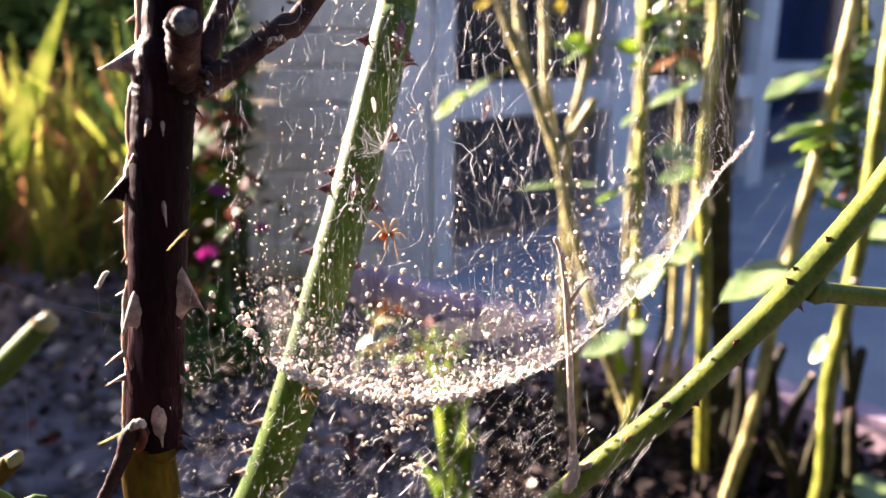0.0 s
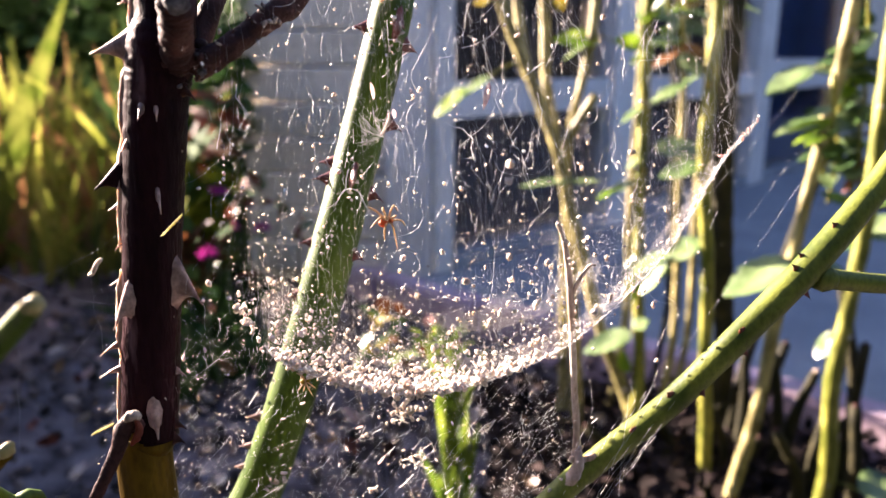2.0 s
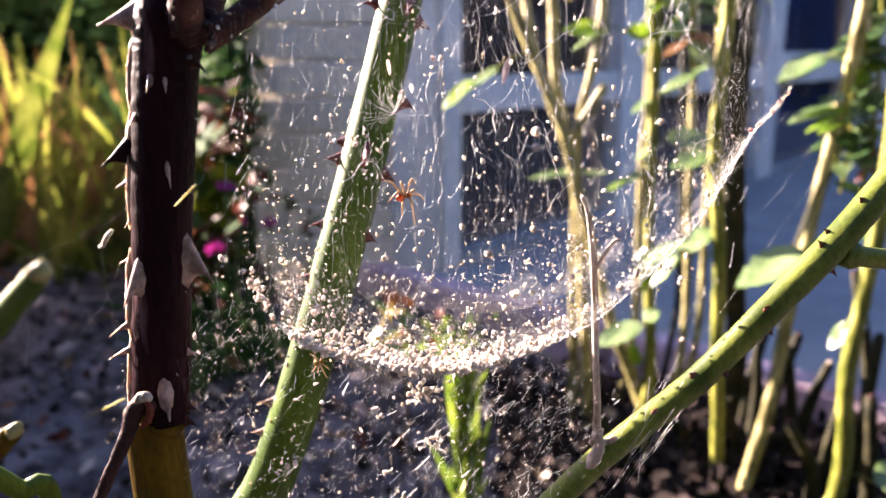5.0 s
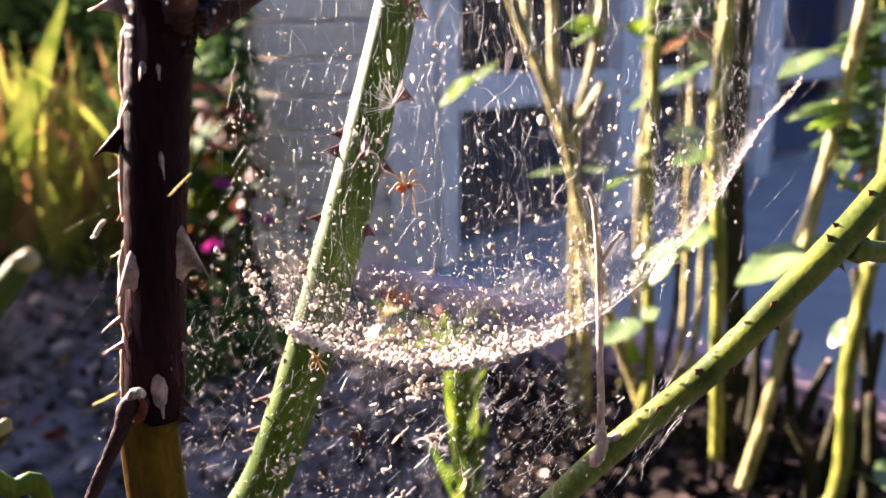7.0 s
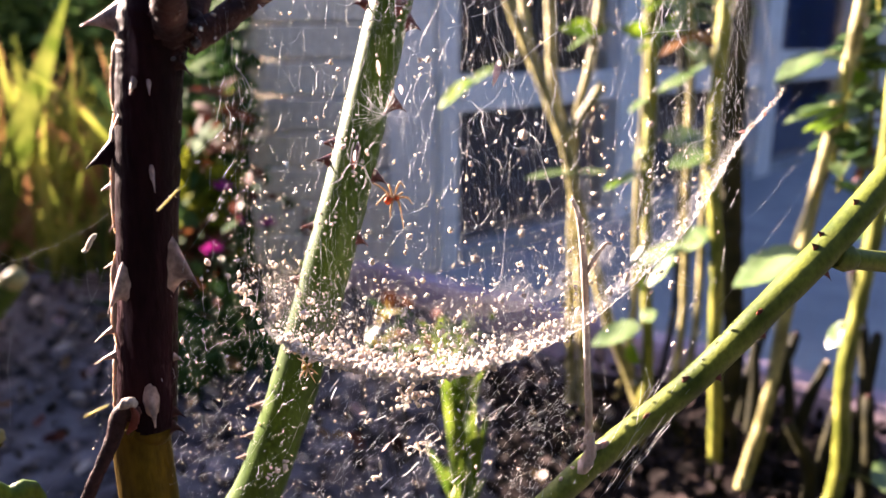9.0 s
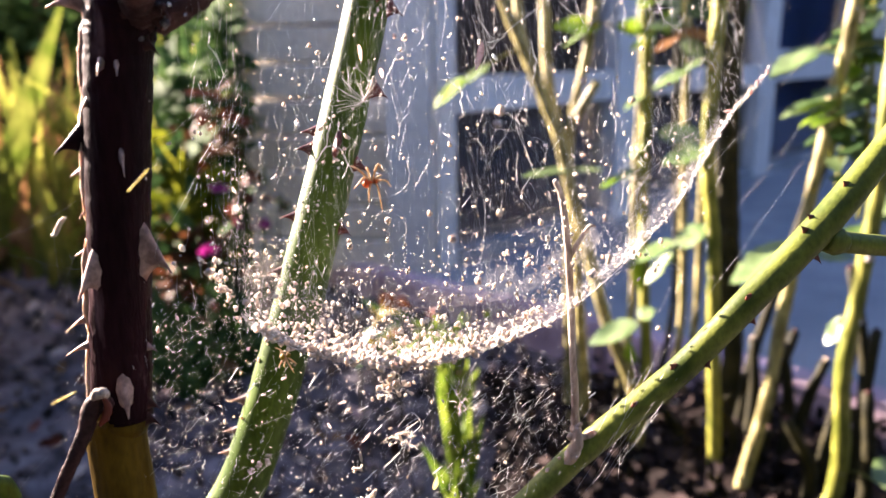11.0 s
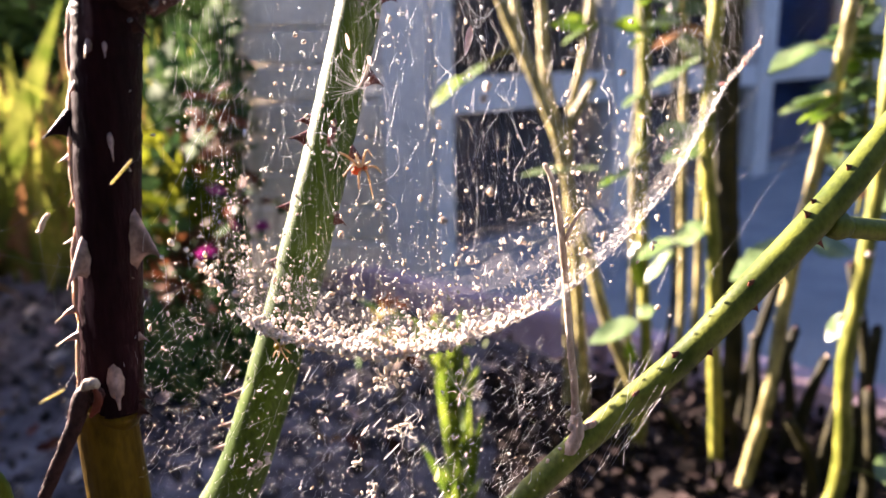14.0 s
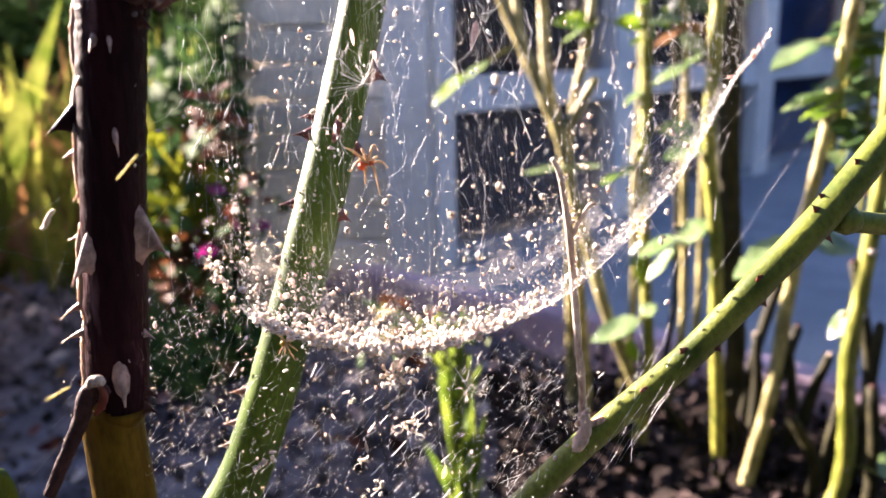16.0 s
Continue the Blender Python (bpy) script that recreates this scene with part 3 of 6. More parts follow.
def green_cane():
    cane = thing("rose_cane", "green slanting rose cane with red thorns, dusted with web debris", "rose cane", "rose canes", at=(-0.1, 0.235, 0))
    pts = [(-0.13, 0.21, -0.02), (-0.095, 0.232, 0.30), (-0.0575, 0.2430, 0.3950), (-0.0401, 0.2500, 0.4474), (-0.0269, 0.2580, 0.4952), (-0.0174, 0.2650, 0.5332), (-0.0078, 0.2700, 0.5726), (-0.0045, 0.2750, 0.5910), (0.03, 0.29, 0.78)]
    part("stem", tube(pts, [0.010, 0.0095, 0.0092, 0.0090, 0.0087, 0.0082, 0.0078, 0.0076, 0.006], 20, 12, 0.03, 12), M_GREEN, cane)
    curve = spline(pts, 24)
    CANE.extend(curve)
    for px, a, l, h, t, m in (((-0.0141, 0.2650, 0.5354), 75, 0.008, 0.010, 0.003, M_REDTHORN), ((-0.0281, 0.2620, 0.5163), -85, 0.006, 0.006, 0.003, M_REDTHORN), ((-0.0301, 0.2600, 0.5101), -80, 0.007, 0.007, 0.003, M_REDTHORN), ((-0.0228, 0.2620, 0.5131), 8, 0.0065, 0.013, 0.003, M_REDTHORN),
                             ((-0.0172, 0.2600, 0.5092), 78, 0.007, 0.008, 0.003, M_REDTHORN), ((-0.0398, 0.2520, 0.4663), -80, 0.006, 0.007, 0.003, M_REDTHORN), ((-0.0343, 0.2550, 0.4869), -85, 0.006, 0.006, 0.0025, M_REDTHORN), ((-0.0236, 0.2560, 0.4868), 75, 0.006, 0.008, 0.003, M_REDTHORN),
                             ((-0.0568, 0.2450, 0.4185), -84, 0.007, 0.007, 0.0025, M_THORN), ((-0.0619, 0.2450, 0.4067), -82, 0.006, 0.006, 0.0025, M_THORN), ((-0.0646, 0.2450, 0.3987), -80, 0.005, 0.006, 0.0025, M_THORN), ((-0.0153, 0.2700, 0.5664), -82, 0.006, 0.006, 0.003, M_REDTHORN),
                             ((-0.0066, 0.2680, 0.5685), 30, 0.007, 0.014, 0.0034, M_REDTHORN), ((-0.0035, 0.2680, 0.5624), 80, 0.006, 0.008, 0.003, M_REDTHORN)):
        p = Vector(px)
        c = min(curve, key=lambda q: (q.z - p.z) ** 2)
        i = curve.index(c)
        way = (curve[i + 1] - c).normalized()
        out = radial(c, way, a)
        part("thorn", thorn(c + out * 0.0075, out, way, l, h, t, 0.3), m, cane)
    return cane


green_cane()


def slanting_cane():
    cane = thing("rose_cane", "yellow-green rose cane slanting low with small dark thorns", "rose cane", "rose canes", at=(0.03, 0.2, 0))
    pts = [(0.0097, 0.1900, 0.3776), (0.0284, 0.1970, 0.3923), (0.0485, 0.2030, 0.4104), (0.0646, 0.2080, 0.4237), (0.0909, 0.2130, 0.4447), (0.1125, 0.2160, 0.4673), (0.1349, 0.2220, 0.4895), (0.1521, 0.2280, 0.5087), (0.1674, 0.2340, 0.5280), (0.24, 0.26, 0.63)]
    part("stem", tube(pts, [0.0040, 0.0041, 0.0042, 0.0044, 0.0045, 0.0046, 0.0051, 0.0047, 0.0044, 0.0042], 18, 10, 0.04, 21), M_SLANT, cane)
    part("side_shoot", tube([(0.1371, 0.2220, 0.4866), (0.1457, 0.2240, 0.4851), (0.1583, 0.2260, 0.4835), (0.1799, 0.2300, 0.4814)], [0.0038, 0.0035, 0.0034, 0.0032], 12, 6, 0.03, 5), M_SLANT, cane)
    part("collar", tube([(0.1382, 0.2220, 0.4868), (0.1406, 0.2220, 0.4860), (0.1430, 0.2230, 0.4854)], [0.0041, 0.0044, 0.0039], 12, 4, 0.10, 6), M_SLANT, cane, "swollen green collar")
    curve = spline(pts, 24)
    for x, r, k, kind_of, words in ((0.0650, 0.0019, 3, "knob", "pale knobbly scar on the bark"), (0.0636, 0.0015, 5, "knob", "pale knobbly scar on the bark"), (0.0615, 0.0013, 8, "knob", "pale knobbly scar on the bark"),
                                    (0.0585, 0.0009, 11, "scuff", "small pale scuff"), (0.0560, 0.0007, 14, "scuff", "small pale scuff"), (0.0520, 0.0008, 17, "scuff", "small pale scuff")):
        c = min(curve, key=lambda q: abs(q.x - x))
        c = c + Vector((x - c.x, 0, (x - c.x) * 0.83))
        part(kind_of, blob(c + Vector((-0.50, -0.45 + 0.05 * (k % 3), 0.72)).normalized() * 0.0042, r, k, 0.7, 2, 1.4), M_STRIP, cane, words)
    for px, a, l in (((0.1085, 0.2140, 0.4729), -40, 0.005), ((0.1271, 0.2200, 0.4929), -60, 0.006), ((0.0885, 0.2120, 0.4489), -55, 0.004), ((0.1314, 0.2200, 0.4958), -80, 0.004), ((0.1422, 0.2220, 0.5050), -60, 0.004), ((0.0977, 0.2120, 0.4505), 40, 0.003), ((0.1373, 0.2200, 0.4783), 80, 0.005), ((0.0765, 0.2100, 0.4376), -40, 0.003), ((0.1141, 0.2140, 0.4631), 70, 0.003)):
        p = Vector(px)
        c = min(curve, key=lambda q: (q - p).length)
        i = curve.index(c)
        way = (curve[i + 1] - c).normalized()
        out = radial(c, way, a)
        part("thorn", thorn(c + out * 0.0044, out, way, l * 0.75, 0.003, 0.0013, 0.2), M_REDTHORN, cane)
    part("spur", tube([(0.0560, 0.2035, 0.4185), (0.0578, 0.2030, 0.4225), (0.0590, 0.2035, 0.4270), (0.0589, 0.2042, 0.4310)], [0.0016, 0.0024, 0.0019, 0.0012], 10, 6, 0.35, 13), M_STRIP, cane, "pale scarred spur under the dry twig")
    twig = thing("dead_twig", "thin dry brown twig standing on the slanting cane", "twig", at=(0.0582, 0.2060, 0.4300))
    part("stem", tube([(0.0589, 0.2070, 0.4263), (0.0579, 0.2040, 0.4400), (0.0560, 0.2000, 0.4558), (0.0540, 0.1960, 0.4750), (0.0515, 0.1910, 0.4950), (0.0490, 0.1880, 0.5070), (0.0470, 0.1867, 0.5114)], [0.0014, 0.0012, 0.0011, 0.0011, 0.0010, 0.0008, 0.0006], 10, 8, 0.18, 31), M_DRY, twig)
    part("spur", tube([(0.0525, 0.1930, 0.4880), (0.0545, 0.1900, 0.4935), (0.0568, 0.1880, 0.4985), (0.0585, 0.1870, 0.4990)], [0.0007, 0.0006, 0.0005, 0.0003], 7, 5, 0.15, 3), M_DRY, twig)
    part("node", blob((0.0496, 0.1880, 0.5055), 0.0011, 4.0, 0.9, 2), M_DRY, twig, "knobbly dry node")
    for q, sz in (((0.0583, 0.2050, 0.4289), 0.0019), ((0.0592, 0.2050, 0.4310), 0.0014), ((0.0571, 0.2040, 0.4277), 0.0013)):
        part("node", blob(q, sz, sz * 3000, 1.2, 2), M_STRIP, twig, "pale knobbly dry node")
    return twig


TWIG = slanting_cane()
WEB_FOOT = (0.02, 0.19, 0.455)

# ---- web ----
RIM = spline([(-0.0461, 0.188, 0.4845), (-0.0428, 0.192, 0.4748), (-0.0379, 0.194, 0.4666), (-0.0285, 0.192, 0.4625), (-0.0163, 0.188, 0.4604), (-0.0045, 0.184, 0.4601), (0.0069, 0.182, 0.4602), (0.018, 0.181, 0.462), (0.0305, 0.181, 0.4663),
              (0.0429, 0.182, 0.4716), (0.0521, 0.183, 0.4767), (0.0612, 0.184, 0.4845), (0.07, 0.185, 0.4933), (0.0786, 0.186, 0.5036), (0.0858, 0.188, 0.5152), (0.0934, 0.19, 0.5295), (0.1013, 0.188, 0.5404)], 8)
BACK = spline([(-0.0631, 0.225, 0.4937), (-0.0608, 0.235, 0.4866), (-0.0559, 0.245, 0.4802), (-0.0483, 0.255, 0.4741), (-0.0327, 0.262, 0.4695), (-0.0138, 0.266, 0.4674), (0.0058, 0.268, 0.467), (0.0254, 0.266, 0.4686), (0.0442, 0.262, 0.4755),
               (0.0576, 0.255, 0.4842), (0.0677, 0.246, 0.493), (0.0747, 0.236, 0.5027), (0.0805, 0.225, 0.5119), (0.0855, 0.214, 0.5198), (0.0902, 0.204, 0.5246), (0.0954, 0.196, 0.5308), (0.1021, 0.19, 0.5409)], 8)


def sheet(u, v, lift=0.0):
    """A place on the hammock of silk; u along its fold, v from the fold to the back edge, below 0 up its front side."""
    u = min(1, max(0, u))
    a, _ = on(RIM, u)
    if v < 0:
        k = min(1, -v) * (1 - 0.6 * u)
        return a + Vector((0, -0.055 * k, lift + 0.055 * k ** 1.4))
    b, _ = on(BACK, u)
    return a.lerp(b, v) + Vector((0, 0, lift - 0.006 * math.sin(math.pi * min(1, v)) * math.sin(math.pi * u)))


def strand(a, b, r, sag=0.0, rnd=None, wobble=0.0, n=5, sides=3):
    pts = []
    for i in range(n + 1):
        t = i / n
        p = Vector(a).lerp(Vector(b), t) - Vector((0, 0, sag * 4 * t * (1 - t)))
        if wobble and 0 < i < n:
            p += Vector((rnd.gauss(0, wobble), rnd.gauss(0, wobble), rnd.gauss(0, wobble)))
        pts.append(p)
    return tube(pts, r, sides, 1, smooth=False, cap=False)


def web():
    rnd = random.Random(11)
    w = thing("spider_web", "old hammock spider web sagging between rose canes, full of pale debris", "spider web", at=WEB_FOOT)

    def kinked(c, way, length, n, rad, bend=0.5):
        p, d, pts = Vector(c), Vector(way).normalized(), [Vector(c)]
        for _ in range(n):
            d = (d + Vector((rnd.gauss(0, bend), rnd.gauss(0, bend * 0.6), rnd.gauss(0, bend)))).normalized()
            p = p + d * (length / n)
            pts.append(p)
        return tube(pts, [rad] * (n // 2) + [rad * 0.7] * (n - n // 2), 4, 3, cap=False)

    # woolly silk of the sheet
    g = []
    for i in range(900):
        u, v = 0.10 + 0.85 * rnd.betavariate(1.6, 1.7), rnd.random() ** 1.2
        g.append(kinked(sheet(u, v, rnd.gauss(0, 0.0012)), (rnd.gauss(0, 1), rnd.gauss(0, 0.6), rnd.gauss(0, 0.6)), rnd.uniform(0.001, 0.005), 4, rnd.uniform(0.000012, 0.00003), 0.7))
    for i in range(230):
        # tighter silk that climbs with the fold towards its anchor
        u = rnd.uniform(0.45, 0.97)
        v = abs(rnd.gauss(0, 0.30))
        g.append(strand(sheet(u, v, rnd.gauss(0, 0.0006)), sheet(u + rnd.uniform(0.005, 0.04), abs(v + rnd.gauss(0, 0.12)), rnd.gauss(0, 0.0006)), rnd.uniform(0.000009, 0.000022), 0, rnd, 0.0004, 4))
    for i in range(260):
        u = rnd.uniform(0.09, 0.5)
        g.append(strand(sheet(u, abs(rnd.gauss(0, 0.05)), rnd.gauss(0, 0.0006)), sheet(u + rnd.uniform(0.01, 0.05), abs(rnd.gauss(0, 0.05)), rnd.gauss(0, 0.0006)), rnd.uniform(0.00002, 0.00005), 0, rnd, 0.0004, 4))
    part("sheet", join(g), M_SILK, w, "fine white silk sheet", kind="stuff")
    for name, u0, u1, wide, m, label in (("felt", 0.14, 0.60, 0.10, M_FELT, "dense felted silk along the fold"), ("veil", 0.12, 0.96, 1.0, M_VEIL, "thin milky silk veil")):
        verts, faces = [], []
        for i in range(161):
            for j in range(13):
                u = u0 + i / 160 * (u1 - u0)
                k = wide * (0.8 + 0.5 * noise.noise(Vector((u * 14, wide, 0)))) * (0.4 if name == "felt" and u > 0.45 else 1.0)
                verts.append(sheet(u, k * j / 12, 0.0012 * noise.noise(Vector((u * 60, j * 0.9, wide * 9)))))
        for i in range(160):
            for j in range(12):
                q = i * 13 + j
                faces.append((q, q + 13, q + 14, q + 1))
        part(name, (verts, faces), m, w, label)
    part("lip", join([strand(sheet(i / 80, 0, 0), sheet((i + 1) / 80, 0, 0), 0.00009 if i < 68 else 0.00005, 0, rnd, 0.0002, 3, 5) for i in range(11, 80)]), M_SILK, w)
    # tangle of knock-down threads above
    g = []
    def air(z0=0.465, z1=0.59):
        z = rnd.uniform(z0, z1)
        return Vector((rnd.uniform(-0.058, 0.085) + 0.12 * (z - 0.5), rnd.uniform(0.165, 0.245), z))
    for i in range(260):
        # long upright threads, hardly seen
        a = air(0.555, 0.61)
        b = sheet(min(1, max(0, (a.x + 0.055) / 0.15 + rnd.gauss(0, 0.05))), rnd.uniform(-0.2, 0.9), 0)
        g.append(strand(a, b, rnd.uniform(0.000006, 0.000013), 0, rnd, 0.0008, 7))
    for i in range(950):
        # bright stretches of thread, nearly upright
        c = air()
        d = Vector((rnd.gauss(0.14, 0.3), rnd.gauss(0, 0.3), 1)).normalized() * (0.0003 + rnd.random() ** 3.2 * 0.0042)
        g.append(strand(c - d, c + d, rnd.uniform(0.000016, 0.000042), 0, rnd, 0.00005, 3))
    for i in range(1250):
        # glints close above the sheet, thickest at its narrow end
        u = 0.08 + 0.92 * rnd.betavariate(1.1, 1.8)
        c = sheet(u, rnd.uniform(-0.1, 1.0), 0.028 * rnd.random() ** 1.5) + Vector((rnd.gauss(0, 0.004), rnd.gauss(0, 0.004), 0))
        d = Vector((rnd.gauss(0.12, 0.55), rnd.gauss(0, 0.3), 1)).normalized() * (0.00015 + rnd.random() ** 2 * 0.0012)
        g.append(strand(c - d, c + d, rnd.uniform(0.000025, 0.00006), 0, None, 0, 1, 4))
    for i in range(130):
        c = air(0.475, 0.60)
        g.append(kinked(c, (rnd.gauss(0.1, 0.5), 0, -1), rnd.uniform(0.003, 0.013), rnd.randint(4, 7), rnd.uniform(0.00002, 0.000045), 0.26))
    for i in range(34):
        # wiry crinkled threads against the dark pane
        c = Vector((rnd.uniform(0.008, 0.045), rnd.uniform(0.18, 0.215), rnd.uniform(0.52, 0.60)))
        g.append(kinked(c, (rnd.gauss(0, 0.5), 0, -1), rnd.uniform(0.008, 0.022), rnd.randint(7, 12), rnd.uniform(0.000025, 0.00005), 0.33))
    kept = rnd.getstate()
    for i in range(400):
        # fine sunlit stretches of thread high in the tangle, built as short pieces
        c = air(0.505, 0.60)
        d = Vector((rnd.gauss(0.16, 0.5), rnd.gauss(0, 0.3), 1)).normalized() * (0.0004 + rnd.random() ** 2.4 * 0.0045)
        g.append(strand(c - d, c + d, rnd.uniform(0.000018, 0.00004), 0, rnd, 0.00016, 4))
    for i in range(34):
        # thick woolly threads, hanging in loops
        c = Vector((rnd.uniform(-0.05, 0.07), rnd.uniform(0.18, 0.205), rnd.uniform(0.525, 0.60)))
        g.append(kinked(c, (rnd.gauss(0.05, 0.4), 0, -1), rnd.uniform(0.006, 0.018), rnd.randint(7, 12), rnd.uniform(0.00006, 0.00012), 0.30))
    for i in range(46):
        c = air(0.505, 0.60)
        g.append(blob(c, rnd.uniform(0.0004, 0.0008), i * 1.9, 0.8, 1, rnd.uniform(1.0, 1.6)))
    rnd.setstate(kept)
    part("tangle", join(g), M_SILK, w, "loose tangle of silk threads", kind="stuff")
    # guy threads below, slanting
    g = []
    def under():
        c = Vector((rnd.uniform(-0.095, 0.06), rnd.uniform(0.18, 0.265), 0))
        c.z = 0.458 - (c.y - 0.185) * 0.28 - rnd.random() ** 1.1 * 0.075
        if c.x < -0.045:
            c.z += rnd.random() * 0.035
        return c
    # glints on the guy threads, shaped as short separate pieces
    for i in range(1000):
        c = under()
        d = Vector((rnd.gauss(0.62, 0.55), rnd.gauss(0, 0.3), 0.8)).normalized() * (0.0002 + rnd.random() ** 3.2 * 0.0042)
        g.append(strand(c - d, c + d, rnd.uniform(0.000014, 0.000036), 0, rnd, 0.0001, 3))
    for i in range(40):
        g.append(kinked(under(), (rnd.gauss(0.4, 0.6), 0, 1), rnd.uniform(0.001, 0.004), rnd.randint(3, 5), rnd.uniform(0.00002, 0.00004), 0.4))
    for i in range(1300):
        c = under()
        d = Vector((rnd.gauss(0.6, 0.7), rnd.gauss(0, 0.3), 0.8)).normalized() * rnd.uniform(0.00015, 0.0008)
        g.append(strand(c - d, c + d, rnd.uniform(0.00002, 0.00005), 0, None, 0, 1, 4))
    for i in range(26):
        # stouter splinters and seed hairs
        c = under()
        d = Vector((rnd.gauss(0.65, 0.25), rnd.gauss(0, 0.2), 0.75)).normalized() * rnd.uniform(0.0012, 0.0034)
        g.append(strand(c - d, c + d, rnd.uniform(0.00010, 0.00018), 0, rnd, 0.0001, 3, 5))
    for i in range(30):
        a = sheet(rnd.random() * 0.8, abs(rnd.gauss(0, 0.2)), 0)
        b = a + Vector((rnd.gauss(-0.05, 0.03), rnd.gauss(0.01, 0.02), -rnd.uniform(0.05, 0.13)))
        g.append(strand(a, b, rnd.uniform(0.000006, 0.000013), 0, rnd, 0.0008, 5))
    for i in range(18):
        # bundle that runs down beside the slanting cane
        a = sheet(rnd.uniform(0.55, 0.7), 0.02, 0)
        a = Vector((0.0752, 0.2060, 0.4303)) + Vector((rnd.gauss(0, 0.006), rnd.gauss(0, 0.005), rnd.gauss(0, 0.006)))
        d = Vector((rnd.gauss(0.45, 0.15), 0, 1)) * rnd.uniform(0.006, 0.02)
        g.append(strand(a - d, a + d, rnd.uniform(0.00002, 0.00005), 0, rnd, 0.0004, 4))
    part("guy_threads", join(g), M_SILK, w, "slanting guy threads under the sheet", kind="stuff")
    g = []
    for a, b in (((-0.1037, 0.1700, 0.4956), (-0.0781, 0.1860, 0.5082)), ((-0.0820, 0.1720, 0.5021), (-0.0831, 0.1780, 0.4697)), ((-0.0570, 0.1800, 0.4978), (-0.0400, 0.2000, 0.5335)), ((-0.0568, 0.1800, 0.5230), (-0.0503, 0.2000, 0.5309)), ((0.0968, 0.2500, 0.4941), (0.1619, 0.2800, 0.5615)), ((0.0850, 0.2200, 0.4445), (0.1420, 0.2500, 0.5136)), ((0.1159, 0.2400, 0.4967), (0.1370, 0.2500, 0.5218)),
                 ((-0.0461, 0.2200, 0.5750), (-0.0524, 0.2400, 0.5311)), ((-0.0496, 0.2000, 0.5705), (-0.0414, 0.2100, 0.5547)), ((-0.0289, 0.2300, 0.5758), (-0.0430, 0.2500, 0.5116)), ((-0.1007, 0.1600, 0.5036), (-0.0810, 0.1860, 0.4862)), ((-0.0975, 0.1600, 0.4818), (-0.1007, 0.1600, 0.4537)), ((-0.0812, 0.1800, 0.4915), (-0.0896, 0.1700, 0.4747))):
        part("bridge_thread", strand(a, b, 0.000014, 0.002, rnd, 0.0003, 9), M_SILK, w, "long bridging thread")
    # debris
    g, k = [], 0
    def scrap(p, s, longest=1.5):
        nonlocal k
        k += 1
        g.append(blob(p, s, k * 0.61, rnd.uniform(0.55, 1.0), 1, rnd.uniform(0.8, longest)))
    for i in range(460):
        # crumbs heaped in the fold
        u = 0.12 + 0.44 * rnd.betavariate(1.8, 1.8)
        scrap(sheet(u, abs(rnd.gauss(0, 0.055)), rnd.gauss(0.0006, 0.0008)), 0.00040 + 0.00110 * rnd.random() ** 1.6)
    for i in range(400):
        u = 0.13 + 0.45 * rnd.betavariate(1.7, 1.7)
        scrap(sheet(u, abs(rnd.gauss(0.05, 0.22)), rnd.gauss(0.0008, 0.001)), 0.00028 + 0.00105 * rnd.random() ** 2.0)
    for i in range(330):
        scrap(sheet(rnd.uniform(0.14, 0.62), rnd.uniform(0.15, 1.0), rnd.gauss(0.001, 0.003)), 0.00028 + 0.00085 * rnd.random() ** 1.6)
    for i in range(60):
        scrap(sheet(0.08 + 0.62 * rnd.random(), -rnd.random() * 0.7, rnd.gauss(0, 0.001)), 0.0005 + 0.0006 * rnd.random())
    for i in range(30):
        # a little cluster where the fold leaves the green cane
        scrap(sheet(rnd.uniform(0.0, 0.07), rnd.gauss(0, 0.10), rnd.gauss(0.001, 0.001)), 0.0005 + 0.0006 * rnd.random())
    for i in range(420):
        # fine crumbs up the climbing edge
        u = 0.5 + 0.5 * rnd.random()
        scrap(sheet(u, abs(rnd.gauss(0, 0.20)), rnd.gauss(0, 0.0007)), 0.00007 + 0.00045 * rnd.random() ** 3)
    for i in range(26):
        # pale lumps that hang above the climbing side
        scrap(Vector((rnd.uniform(0.048, 0.078), rnd.uniform(0.158, 0.178), rnd.uniform(0.49, 0.525))), 0.0004 + 0.0005 * rnd.random())
    for i in range(1100):
        scrap(air(0.462, 0.585), 0.00009 + 0.00065 * rnd.random() ** 4)
    for i in range(170):
        c = sheet(rnd.uniform(0, 0.6), rnd.uniform(-0.3, 0.9), 0.045 * rnd.random() ** 1.3)
        scrap(c, 0.0002 + 0.00055 * rnd.random() ** 1.5)
    for i in range(2600):
        q = sheet(0.08 + 0.87 * rnd.betavariate(1.5, 1.7), rnd.random(), 0.03 * rnd.random() ** 2)
        scrap(q + Vector((rnd.gauss(0, 0.002), rnd.gauss(0, 0.002), 0)), rnd.uniform(0.00008, 0.00019))
    for i in range(1500):
        scrap(under(), 0.00006 + 0.00024 * rnd.random() ** 2.5, 2.2)
    for i in range(46):
        scrap(under(), 0.0003 + 0.0004 * rnd.random(), 2.2)
    part("debris", join(g), M_BIT, w, "cream crumbs of petals, seeds and insect husks", kind="stuff")
